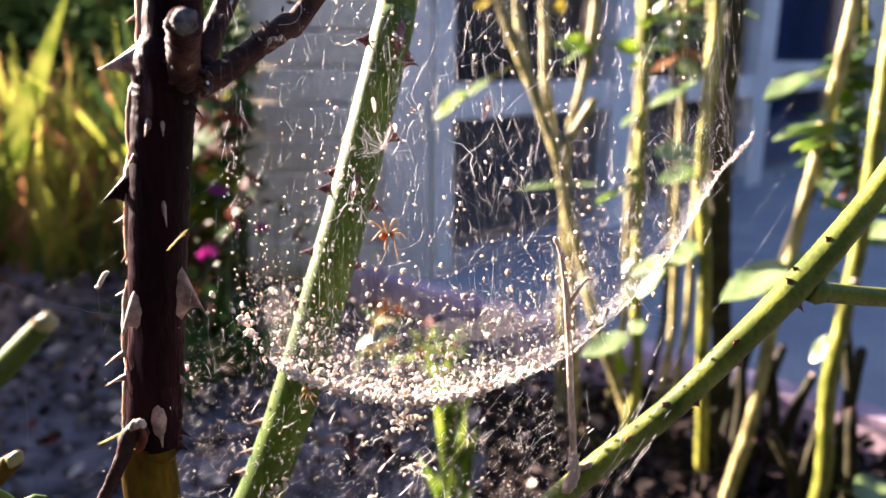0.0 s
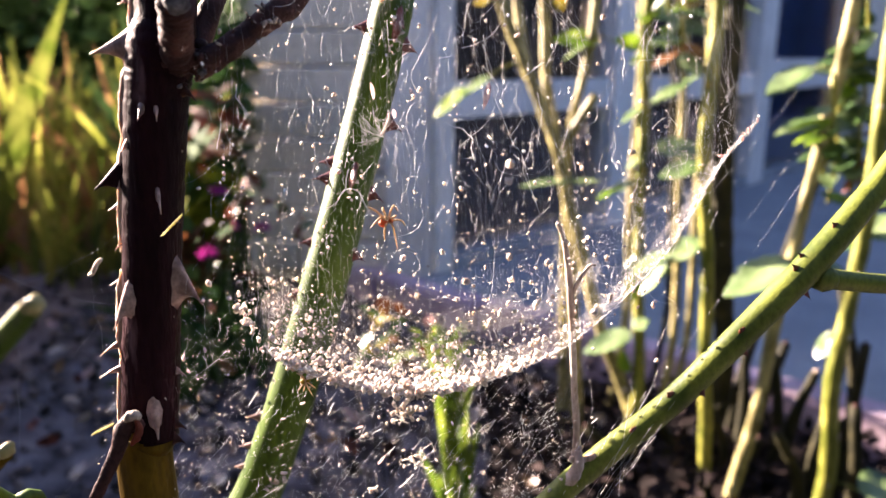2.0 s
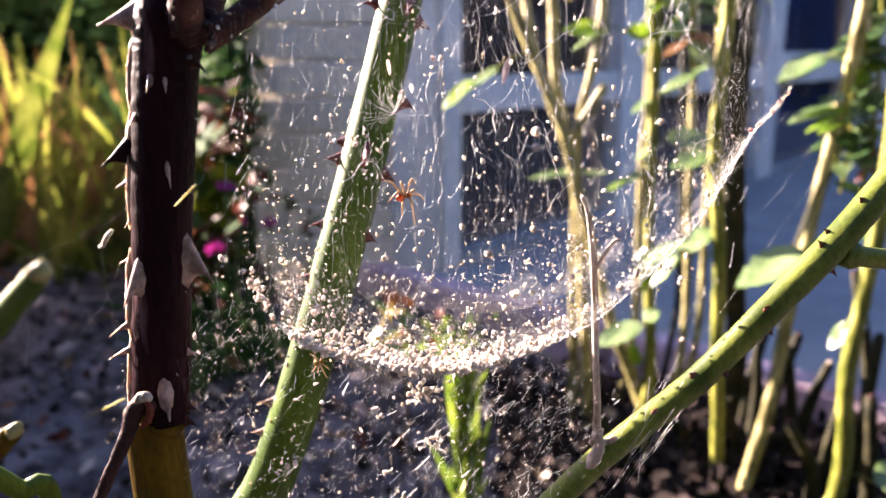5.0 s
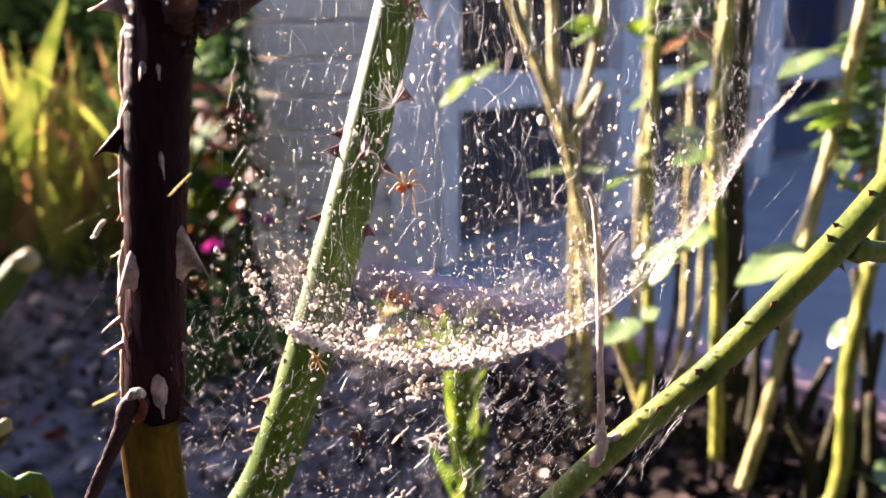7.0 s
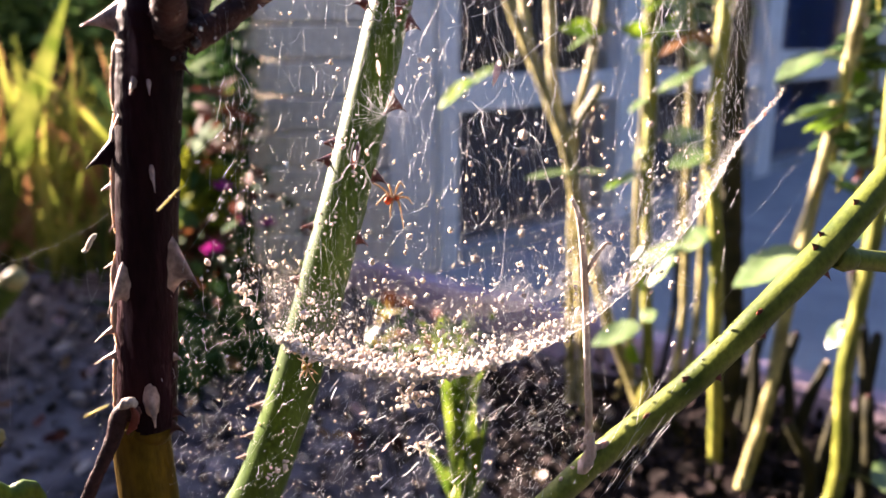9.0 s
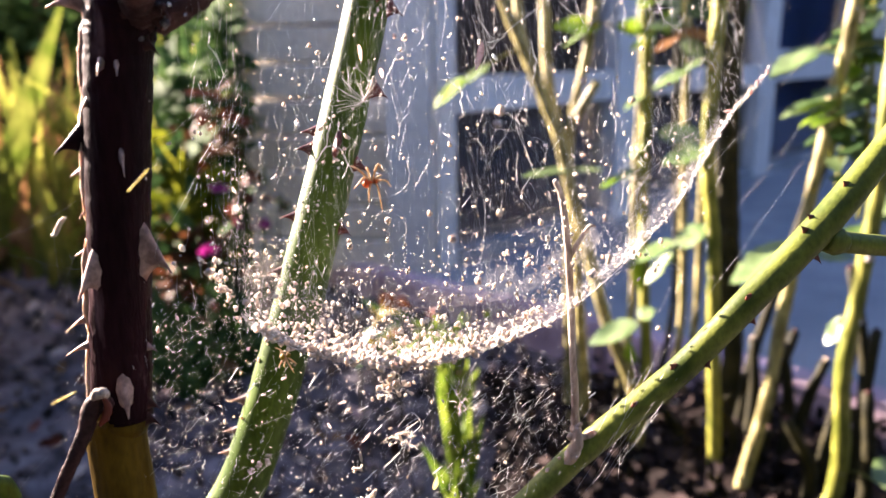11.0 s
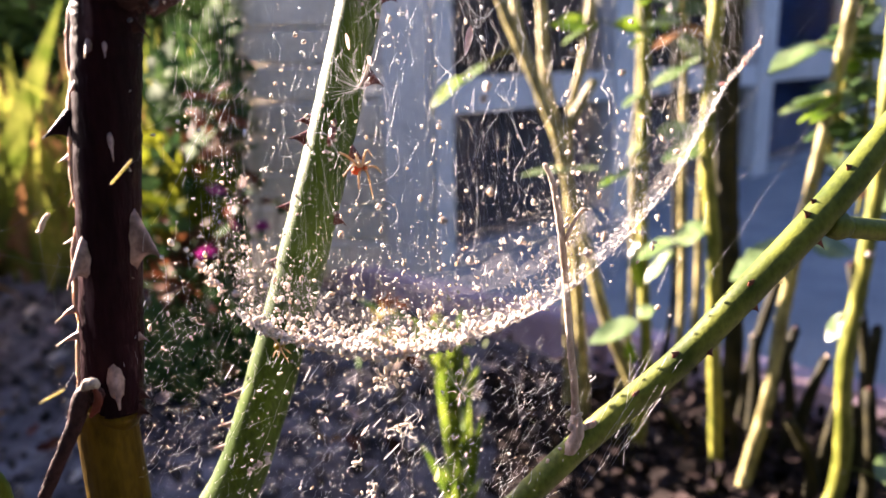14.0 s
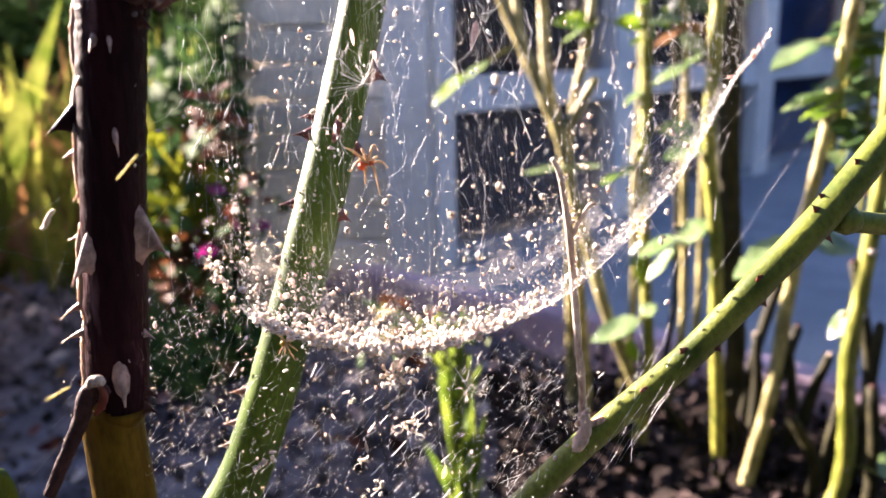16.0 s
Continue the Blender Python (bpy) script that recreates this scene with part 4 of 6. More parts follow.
    # larger scraps caught nearer the camera
    for p, s in (((0.0312, 0.1558, 0.5323), 0.0012), ((0.0300, 0.1400, 0.5305), 0.0010), ((0.0316, 0.1570, 0.5090), 0.0010), ((0.0195, 0.1829, 0.5216), 0.0008), ((0.0080, 0.1837, 0.5484), 0.0009), ((0.0209, 0.1550, 0.5030), 0.0010), ((0.0378, 0.1500, 0.4990), 0.0009), ((0.0266, 0.1450, 0.4960), 0.0009),
                 ((0.0029, 0.1850, 0.5010), 0.0011), ((-0.0076, 0.1850, 0.4937), 0.0009), ((-0.0305, 0.2300, 0.5234), 0.0009), ((-0.0343, 0.2300, 0.5289), 0.0008), ((-0.0230, 0.2300, 0.5449), 0.0009), ((-0.0250, 0.2280, 0.5470), 0.0008), ((0.0485, 0.1500, 0.5390), 0.0008), ((0.0620, 0.1650, 0.5340), 0.0009),
                 ((0.0142, 0.1850, 0.5030), 0.0008), ((-0.0165, 0.1950, 0.5244), 0.0008), ((-0.0557, 0.1900, 0.4915), 0.0011), ((-0.0453, 0.1900, 0.4800), 0.0010), ((-0.0438, 0.1900, 0.4827), 0.0008), ((-0.0296, 0.2000, 0.4420), 0.0009), ((0.0424, 0.1700, 0.5040), 0.0008)):
        part("scrap", blob(p, s, k * 0.61, 0.85, 2), M_BIT, w)
        k += 1
    # banded tubes stand for diffracted glints on single threads
    for a, b, n in (((-0.0585, 0.165, 0.5117), (-0.0526, 0.165, 0.5175), 7), ((-0.0752, 0.15, 0.4626), (-0.0688, 0.15, 0.466), 7)):
        a, b = Vector(a), Vector(b)
        part("husk", tube([a.lerp(b, i / (2 * n)) for i in range(2 * n + 1)], [0.00012] + [0.00034 if i % 2 else 0.00015 for i in range(2 * n - 1)] + [0.00012], 8, 2), M_STRAW, w, "straw-yellow banded tube standing for a glint on a web thread")
    # scraps stuck to the green cane
    for i in range(95):
        c, way = on(CANE, rnd.uniform(0.20, 0.86))
        part("scrap", blob(c + radial(c, way, rnd.uniform(-60, 75)) * 0.0088, 0.00025 + 0.00065 * rnd.random() ** 1.4, i * 0.7, 0.7, 1, rnd.uniform(0.9, 1.6)), M_BIT, w)
    for p, s in (((0.0948, 0.190, 0.5318), 0.0006), ((0.0975, 0.189, 0.5352), 0.0008), ((0.0990, 0.189, 0.5374), 0.0006), ((0.1000, 0.189, 0.5386), 0.0005), ((0.1009, 0.188, 0.5402), 0.0004), ((0.0930, 0.191, 0.5300), 0.0006)):
        part("petal_scrap", blob(p, s, k * 0.61, 0.6, 2, 1.5), M_PETAL, w, "dried pinkish petal scrap")
        k += 1
    for i in range(34):
        part("scrap", blob(Vector((0.0023, 0.1945, 0.4488)) + Vector((rnd.gauss(0, 0.0032), rnd.gauss(0, 0.0015), rnd.gauss(0, 0.0020))), rnd.uniform(0.0005, 0.0010), i * 1.3, 0.8, 1), M_BIT, w)
    for q, sz, ln in (((-0.0804, 0.1720, 0.5012), 0.0011, 2.6), ((-0.0793, 0.1720, 0.5028), 0.0009, 2.0), ((-0.0819, 0.1720, 0.4992), 0.0007, 2.0)):
        part("husk", blob(q, sz, 2.2 + sz * 900, 0.6, 2, ln), M_BIT, w, "pale fuzzy insect husk")
    for i in range(14):
        q = Vector((-0.0522, 0.2350, 0.3981)) + Vector((rnd.gauss(0, 0.0034), rnd.gauss(0, 0.001), 0))
        q.z += (q.x - (-0.0522, 0.2350, 0.3981)[0]) * 0.7 + rnd.gauss(0, 0.0007)
        part("husk", blob(q, rnd.uniform(0.0006, 0.0013), i * 1.7, 0.6, 1, 1.7), M_BIT, w, "pale fuzzy insect husk")
    for a, b, wd in (((0.0287, 0.2400, 0.5488), (0.0270, 0.2400, 0.5391), 0.0024), ((-0.0127, 0.2500, 0.5478), (-0.0118, 0.2500, 0.5423), 0.0013), ((-0.0033, 0.2300, 0.5403), (-0.0027, 0.2300, 0.5372), 0.0014)):
        part("petal_scrap", leaf(a, b, wd, (0.4, -1, 0.2), 0.3, 0.1, 0.0, 8), M_PETAL, w, "dried pinkish petal scrap")
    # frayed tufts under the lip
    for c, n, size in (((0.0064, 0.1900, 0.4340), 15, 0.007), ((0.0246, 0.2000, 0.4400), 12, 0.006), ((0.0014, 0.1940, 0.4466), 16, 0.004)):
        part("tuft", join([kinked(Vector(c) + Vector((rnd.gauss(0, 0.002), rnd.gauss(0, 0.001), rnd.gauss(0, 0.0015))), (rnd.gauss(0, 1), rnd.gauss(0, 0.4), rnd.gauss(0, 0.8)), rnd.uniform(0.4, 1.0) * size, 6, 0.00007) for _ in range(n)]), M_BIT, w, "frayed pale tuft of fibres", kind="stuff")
    # lumpy clumps of fluff and scraps caught below the lip
    for c, n, spread, size in (((0.0040, 0.1890, 0.4520), 12, 0.0022, 0.0011), ((0.0062, 0.1900, 0.4345), 10, 0.0016, 0.0007), ((-0.0076, 0.1890, 0.4240), 5, 0.0009, 0.0008),
                               ((-0.0056, 0.1890, 0.4158), 9, 0.0024, 0.0008), ((-0.0114, 0.1890, 0.4431), 4, 0.0010, 0.0007)):
        part("fluff_clump", join([blob(Vector(c) + Vector((rnd.gauss(0, spread), rnd.gauss(0, spread * 0.3), rnd.gauss(0, spread * 0.6))), size * rnd.uniform(0.5, 1.2), k * 1.3, 0.7, 1, rnd.uniform(1, 1.8)) for k in range(n)]), M_BIT, w, "lumpy cream clump of plant fluff", kind="stuff")
    for a, b, wd, m in (((-0.0062, 0.1890, 0.4330), (-0.0036, 0.1890, 0.4362), 0.0007, M_PETAL), ((-0.0104, 0.1890, 0.4462), (-0.0130, 0.1890, 0.4452), 0.0007, M_PETAL), ((-0.0015, 0.1890, 0.4402), (0.0008, 0.1890, 0.4418), 0.0008, M_BIT),
                        ((0.0150, 0.1890, 0.4178), (0.0162, 0.1890, 0.4222), 0.0016, M_STRAW), ((-0.0162, 0.1890, 0.4392), (-0.0153, 0.1890, 0.4374), 0.0006, M_PETAL), ((-0.0070, 0.1890, 0.4300), (-0.0064, 0.1890, 0.4262), 0.0009, M_BIT)):
        part("petal_scrap", leaf(a, b, wd, (0.4, -1, 0.2), 0.3, 0.1, 0.0, 8), m, w, "dried scrap of petal")
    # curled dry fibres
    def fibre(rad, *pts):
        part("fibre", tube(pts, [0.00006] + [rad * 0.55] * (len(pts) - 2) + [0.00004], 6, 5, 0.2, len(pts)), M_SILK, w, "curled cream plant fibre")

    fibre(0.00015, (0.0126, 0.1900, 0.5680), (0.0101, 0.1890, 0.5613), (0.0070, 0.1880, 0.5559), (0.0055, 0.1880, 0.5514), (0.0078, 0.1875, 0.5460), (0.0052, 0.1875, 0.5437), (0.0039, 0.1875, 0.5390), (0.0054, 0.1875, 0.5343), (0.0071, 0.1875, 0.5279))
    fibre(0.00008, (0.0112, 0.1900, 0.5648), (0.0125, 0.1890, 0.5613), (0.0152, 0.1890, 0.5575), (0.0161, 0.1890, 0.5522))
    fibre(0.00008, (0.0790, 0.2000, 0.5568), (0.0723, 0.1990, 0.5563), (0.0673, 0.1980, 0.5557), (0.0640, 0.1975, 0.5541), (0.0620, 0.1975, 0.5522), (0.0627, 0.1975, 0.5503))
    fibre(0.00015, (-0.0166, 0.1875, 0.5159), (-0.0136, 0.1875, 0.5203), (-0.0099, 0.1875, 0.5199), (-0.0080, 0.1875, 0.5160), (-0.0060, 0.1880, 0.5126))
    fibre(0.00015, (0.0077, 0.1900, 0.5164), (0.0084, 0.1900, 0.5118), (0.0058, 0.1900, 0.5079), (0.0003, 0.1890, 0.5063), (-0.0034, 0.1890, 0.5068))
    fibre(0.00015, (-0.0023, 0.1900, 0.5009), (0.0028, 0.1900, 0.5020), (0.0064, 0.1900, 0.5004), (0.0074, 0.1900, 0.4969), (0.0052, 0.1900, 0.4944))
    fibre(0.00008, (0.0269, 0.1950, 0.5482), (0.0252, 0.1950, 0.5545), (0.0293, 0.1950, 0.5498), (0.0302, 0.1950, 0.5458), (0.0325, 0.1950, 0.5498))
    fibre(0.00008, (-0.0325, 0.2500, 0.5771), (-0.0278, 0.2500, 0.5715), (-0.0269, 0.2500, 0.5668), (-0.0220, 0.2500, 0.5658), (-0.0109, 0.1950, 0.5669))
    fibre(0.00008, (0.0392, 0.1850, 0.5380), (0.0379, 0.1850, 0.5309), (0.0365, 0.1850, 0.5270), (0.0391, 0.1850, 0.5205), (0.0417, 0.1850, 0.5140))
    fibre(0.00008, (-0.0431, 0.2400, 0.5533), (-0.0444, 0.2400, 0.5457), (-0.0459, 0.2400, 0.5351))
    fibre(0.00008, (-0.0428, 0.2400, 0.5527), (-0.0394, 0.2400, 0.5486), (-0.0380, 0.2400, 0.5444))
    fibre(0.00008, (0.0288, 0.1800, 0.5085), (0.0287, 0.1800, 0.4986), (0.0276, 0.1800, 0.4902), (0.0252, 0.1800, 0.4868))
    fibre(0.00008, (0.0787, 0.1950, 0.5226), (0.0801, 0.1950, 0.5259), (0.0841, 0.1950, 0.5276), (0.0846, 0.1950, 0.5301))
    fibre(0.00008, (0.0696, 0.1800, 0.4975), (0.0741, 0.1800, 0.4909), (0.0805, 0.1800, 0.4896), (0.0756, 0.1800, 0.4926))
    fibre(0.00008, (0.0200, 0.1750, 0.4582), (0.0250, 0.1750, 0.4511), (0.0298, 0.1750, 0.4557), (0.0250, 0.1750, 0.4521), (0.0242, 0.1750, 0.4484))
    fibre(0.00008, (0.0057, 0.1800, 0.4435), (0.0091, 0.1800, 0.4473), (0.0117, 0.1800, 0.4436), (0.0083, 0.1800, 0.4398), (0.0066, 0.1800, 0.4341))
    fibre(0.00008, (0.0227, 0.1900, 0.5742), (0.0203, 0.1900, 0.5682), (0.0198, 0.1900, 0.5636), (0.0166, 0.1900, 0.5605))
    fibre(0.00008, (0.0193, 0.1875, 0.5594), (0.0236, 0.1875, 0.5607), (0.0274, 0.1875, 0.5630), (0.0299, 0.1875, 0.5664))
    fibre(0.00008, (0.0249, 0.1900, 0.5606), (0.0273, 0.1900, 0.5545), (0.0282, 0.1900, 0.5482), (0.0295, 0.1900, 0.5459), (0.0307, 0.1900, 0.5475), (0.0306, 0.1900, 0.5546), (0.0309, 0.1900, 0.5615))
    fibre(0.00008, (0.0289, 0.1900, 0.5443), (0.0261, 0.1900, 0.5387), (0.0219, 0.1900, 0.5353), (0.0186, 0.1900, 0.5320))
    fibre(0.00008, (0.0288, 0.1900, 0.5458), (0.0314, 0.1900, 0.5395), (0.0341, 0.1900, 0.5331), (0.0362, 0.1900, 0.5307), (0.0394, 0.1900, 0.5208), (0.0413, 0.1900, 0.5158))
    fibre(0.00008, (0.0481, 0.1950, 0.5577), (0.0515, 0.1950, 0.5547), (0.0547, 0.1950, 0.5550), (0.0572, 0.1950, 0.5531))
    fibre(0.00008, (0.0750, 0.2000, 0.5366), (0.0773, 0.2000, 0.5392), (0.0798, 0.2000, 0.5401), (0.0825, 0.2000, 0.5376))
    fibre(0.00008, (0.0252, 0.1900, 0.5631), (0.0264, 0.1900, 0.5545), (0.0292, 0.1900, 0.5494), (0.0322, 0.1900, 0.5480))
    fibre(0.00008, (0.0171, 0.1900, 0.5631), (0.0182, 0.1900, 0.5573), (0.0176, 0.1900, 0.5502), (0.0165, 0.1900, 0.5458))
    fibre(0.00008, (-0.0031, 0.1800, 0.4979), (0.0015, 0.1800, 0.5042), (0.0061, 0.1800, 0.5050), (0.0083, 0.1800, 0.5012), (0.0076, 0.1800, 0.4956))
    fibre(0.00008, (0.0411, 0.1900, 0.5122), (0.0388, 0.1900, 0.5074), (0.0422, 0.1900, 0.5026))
    return w


WEB = web()


def seed_head():
    rnd = random.Random(5)
    s = thing("seed_tuft", "white feathery seed tuft caught on the green cane", "seed", at=(-0.0092, 0.2430, 0.5300))
    c = Vector((-0.0092, 0.2430, 0.5300))
    for i in range(46):
        a = rnd.uniform(0, 2 * math.pi)
        d = Vector((math.cos(a) - 0.35, rnd.uniform(-0.6, 0.3), math.sin(a) * 0.8 + 0.25)).normalized() * rnd.uniform(0.006, 0.0115)
        part("filament", strand(c, c + d, 0.000028, 0.0004, rnd, 0.0002, 4), M_SILK, s)
    part("seed", tube([c, (-0.0069, 0.2450, 0.5346), (-0.0062, 0.2460, 0.5379)], [0.0004, 0.0007, 0.0003], 8, 4, 0.1), M_DRY, s, "small brown seed")


seed_head()


def spider(c, size, name, label, turn=0.0, seed=1, skin=None):
    rnd = random.Random(seed)
    c = Vector(c)
    s = thing(name, label, "spider", at=c)
    part("abdomen", blob(c + Vector((-0.4, 0.1, -0.15)) * size, size * 0.55, seed, 0.8, 2), skin or M_ORANGE, s)
    part("head", blob(c + Vector((0.35, 0, 0.1)) * size, size * 0.36, seed + 2, 0.8, 2), skin or M_ORANGE, s)
    for i in range(8):
        a = radians(turn + 20 + i * 42 + rnd.uniform(-28, 28))
        d = Vector((math.cos(a), rnd.uniform(-0.4, 0.3), math.sin(a)))
        knee = c + d * size * rnd.uniform(0.6, 1.3) + Vector((rnd.uniform(-0.3, 0.3), -0.3, rnd.uniform(0, 0.7))) * size
        foot = c + d * size * rnd.uniform(1.2, 2.6) + Vector((rnd.uniform(-0.5, 0.5), 0, rnd.uniform(-0.6, 0.3))) * size
        part("leg", tube([c, knee, foot], [size * 0.13, size * 0.11, size * 0.05], 7, 5), M_LEG, s)
    return s


HUSK = spider((-0.0022, 0.1918, 0.5103), 0.0030, "spider", "dried orange spider husk with bent pale legs hanging in the web", 10, 3)
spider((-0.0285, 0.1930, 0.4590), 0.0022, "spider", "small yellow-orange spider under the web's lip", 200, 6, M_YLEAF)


# ---- canes further back ----
def back_cane(label, pts, radii, material, leaves=(), shoots=(), nodes=True, seed=1):
    cane = thing("rose_cane", label, "rose cane", "rose canes", at=Vector(pts[-1]))
    part("stem", tube(pts, radii, 14, 12, 0.17, seed), material, cane)
    for p, r in shoots:
        part("shoot", tube(p, r, 10, 6, 0.08, seed + 2), material, cane)
    curve = spline(pts, 14)
    rnd = random.Random(seed)
    if nodes:
        for i in range(5, len(curve) - 4, 11):
            c = curve[i] + Vector((rnd.uniform(-0.4, 0.7), -0.6, 0)).normalized() * radii[0] * 0.8
            part("bud", blob(c, radii[0] * rnd.uniform(0.4, 0.75), rnd.random() * 9, 1.1, 1), (material if material is M_DIMCANE else rnd.choice((M_YLEAF, M_BIT, M_BIT, material))), cane)
    for a, b, width, up, m in leaves:
        part("leaf", leaf(a, b, width * 1.4, up, 0.14, 0.06, 0.12), m, cane)
        c = min(curve, key=lambda q: (q - Vector(a)).length)
        if (c - Vector(a)).length > 0.004:
            part("petiole", tube([c, c.lerp(Vector(a), 0.5) + Vector((0, 0, 0.004)), a], 0.0009, 6, 4), M_GREEN2, cane)
    return cane


UP, FACE, TILTED = (-0.5, -0.2, 0.85), (-0.6, -0.5, 0.7), (-0.7, -0.35, 0.7)
back_cane("straw-coloured forked rose cane behind the web", [(0.0537, 1.0000, 0.6694), (0.0769, 1.0000, 0.6012), (0.1145, 1.0000, 0.5165), (0.1473, 1.0000, 0.4373), (0.1607, 0.9900, 0.3768), (0.1871, 0.9800, 0.2862), (0.2106, 0.9700, 0.2014), (0.2601, 0.9600, 0.0687), (0.24, 0.95, -0.02)], [0.0075, 0.0075, 0.0078, 0.0085, 0.008, 0.008, 0.008, 0.009, 0.01], M_FARCANE,
          [((0.0553, 1.0000, 0.5333), (0.0144, 1.0000, 0.5070), 0.020, TILTED, M_LEAF), ((0.0246, 1.0000, 0.5172), (-0.0196, 1.0000, 0.4818), 0.022, FACE, M_LIME), ((0.1731, 0.9900, 0.4013), (0.0955, 0.9900, 0.3944), 0.017, UP, M_LEAF), ((0.1644, 0.9900, 0.3959), (0.2029, 0.9900, 0.4016), 0.013, UP, M_LEAF), ((0.0532, 1.0000, 0.6300), (0.0318, 1.0000, 0.6231), 0.02, FACE, M_YLEAF)],
          [([(0.1449, 1.0000, 0.4417), (0.1634, 0.9950, 0.4625), (0.1917, 0.9900, 0.5118)], [0.0062, 0.0066, 0.006]), ([(0.1084, 1.0000, 0.5237), (0.0966, 1.0100, 0.5735), (0.0882, 1.0200, 0.6302), (0.0834, 1.0200, 0.6716)], [0.0062, 0.006, 0.006, 0.005])], seed=3)
back_cane("straw-coloured upright rose cane behind the web", [(0.1239, 1.0500, 0.6750), (0.1289, 1.0500, 0.6036), (0.1333, 1.0400, 0.5225), (0.1493, 1.0300, 0.4399), (0.1736, 1.0300, 0.3135), (0.2, 1.03, -0.02)], [0.0068, 0.0068, 0.0068, 0.007, 0.007, 0.009], M_FARCANE, [((0.1544, 1.0500, 0.6240), (0.1390, 1.0500, 0.6311), 0.02, FACE, M_YLEAF)], seed=4)
back_cane("thin pale rose cane behind the web", [(0.1882, 1.0000, 0.6699), (0.1841, 1.0000, 0.5879), (0.1744, 1.0000, 0.5242), (0.1641, 1.0200, 0.4564), (0.1699, 1.0600, 0.3065), (0.18, 1.06, -0.02)], [0.0052, 0.0055, 0.0055, 0.005, 0.006, 0.008], M_FARCANE,
          [((0.1947, 1.0000, 0.5796), (0.1353, 1.0000, 0.5821), 0.026, FACE, M_LIME), ((0.1847, 1.0000, 0.5775), (0.1473, 1.0000, 0.5561), 0.012, UP, M_LEAF), ((0.2150, 1.0000, 0.5777), (0.2658, 1.0000, 0.5731), 0.022, FACE, M_LIME)], seed=5)
back_cane("yellow-green upright rose cane among leaves", [(0.2517, 1.0000, 0.6702), (0.2534, 1.0000, 0.5744), (0.2567, 1.0000, 0.4959), (0.2543, 0.9800, 0.3797), (0.2570, 0.9600, 0.2535), (0.2623, 0.9500, 0.1199), (0.24, 0.94, -0.02)], [0.0072, 0.007, 0.0075, 0.0068, 0.0072, 0.0078, 0.01], M_GREEN2,
          [((0.2532, 1.0000, 0.4944), (0.2271, 1.0000, 0.4751), 0.016, UP, M_LEAF), ((0.2640, 1.0000, 0.4974), (0.3247, 1.0000, 0.5410), 0.018, TILTED, M_LEAF), ((0.2729, 0.9900, 0.4419), (0.3403, 0.9900, 0.4448), 0.028, FACE, M_LEAF), ((0.2658, 0.9900, 0.4381), (0.2340, 0.9900, 0.4170), 0.014, UP, M_LEAF),
           ((0.2375, 0.9000, 0.2195), (0.1760, 0.9000, 0.1940), 0.026, TILTED, M_LEAF), ((0.2384, 0.9000, 0.2271), (0.2576, 0.9000, 0.2379), 0.018, TILTED, M_LEAF), ((0.2475, 0.9500, 0.3066), (0.2314, 0.9500, 0.2718), 0.014, UP, M_LEAF), ((0.2454, 0.9500, 0.1444), (0.2373, 0.9500, 0.1769), 0.014, FACE, M_LIME), ((0.2262, 0.9800, 0.3907), (0.1973, 0.9800, 0.3775), 0.014, UP, M_LIME), ((0.2426, 0.9800, 0.4006), (0.2168, 0.9800, 0.3868), 0.014, TILTED, M_LEAF), ((0.2432, 0.9500, 0.2951), (0.2479, 0.9500, 0.2448), 0.014, FACE, M_LIME), ((0.2569, 1.0000, 0.6160), (0.2402, 1.0000, 0.6104), 0.016, FACE, M_LIME), ((0.3012, 1.0000, 0.6231), (0.2778, 1.0000, 0.6038), 0.016, FACE, M_LIME)], seed=6)
back_cane("stout yellow-green rose cane with pale buds", [(0.3007, 0.8700, 0.6564), (0.3011, 0.8700, 0.5850), (0.2992, 0.8700, 0.5233), (0.3001, 0.8700, 0.4332), (0.3149, 0.8700, 0.3178), (0.3218, 0.8700, 0.2097), (0.3339, 0.8700, 0.0236), (0.3, 0.87, -0.02)], [0.0072, 0.0075, 0.0075, 0.0078, 0.0078, 0.008, 0.0085, 0.01], M_GREEN2,
          [((0.3073, 0.8800, 0.3466), (0.2675, 0.8800, 0.3201), 0.026, TILTED, M_LEAF), ((0.2696, 0.8800, 0.3286), (0.2276, 0.8800, 0.3053), 0.022, UP, M_LEAF), ((0.3026, 0.8800, 0.4385), (0.2511, 0.8800, 0.4232), 0.022, FACE, M_LEAF), ((0.2727, 0.8800, 0.3145), (0.2377, 0.8800, 0.2782), 0.018, UP, M_LEAF)], seed=7)
back_cane("dark rose cane, the thicket's shade put into its bark colour", [(0.3372, 0.9300, 0.6630), (0.3400, 0.9300, 0.5870), (0.3401, 0.9300, 0.4942), (0.3451, 0.9300, 0.3897), (0.3583, 0.9300, 0.2643), (0.3679, 0.9300, 0.1227), (0.33, 0.93, -0.02)], [0.012, 0.0125, 0.013, 0.013, 0.013, 0.013, 0.014], M_DIMCANE, seed=8)
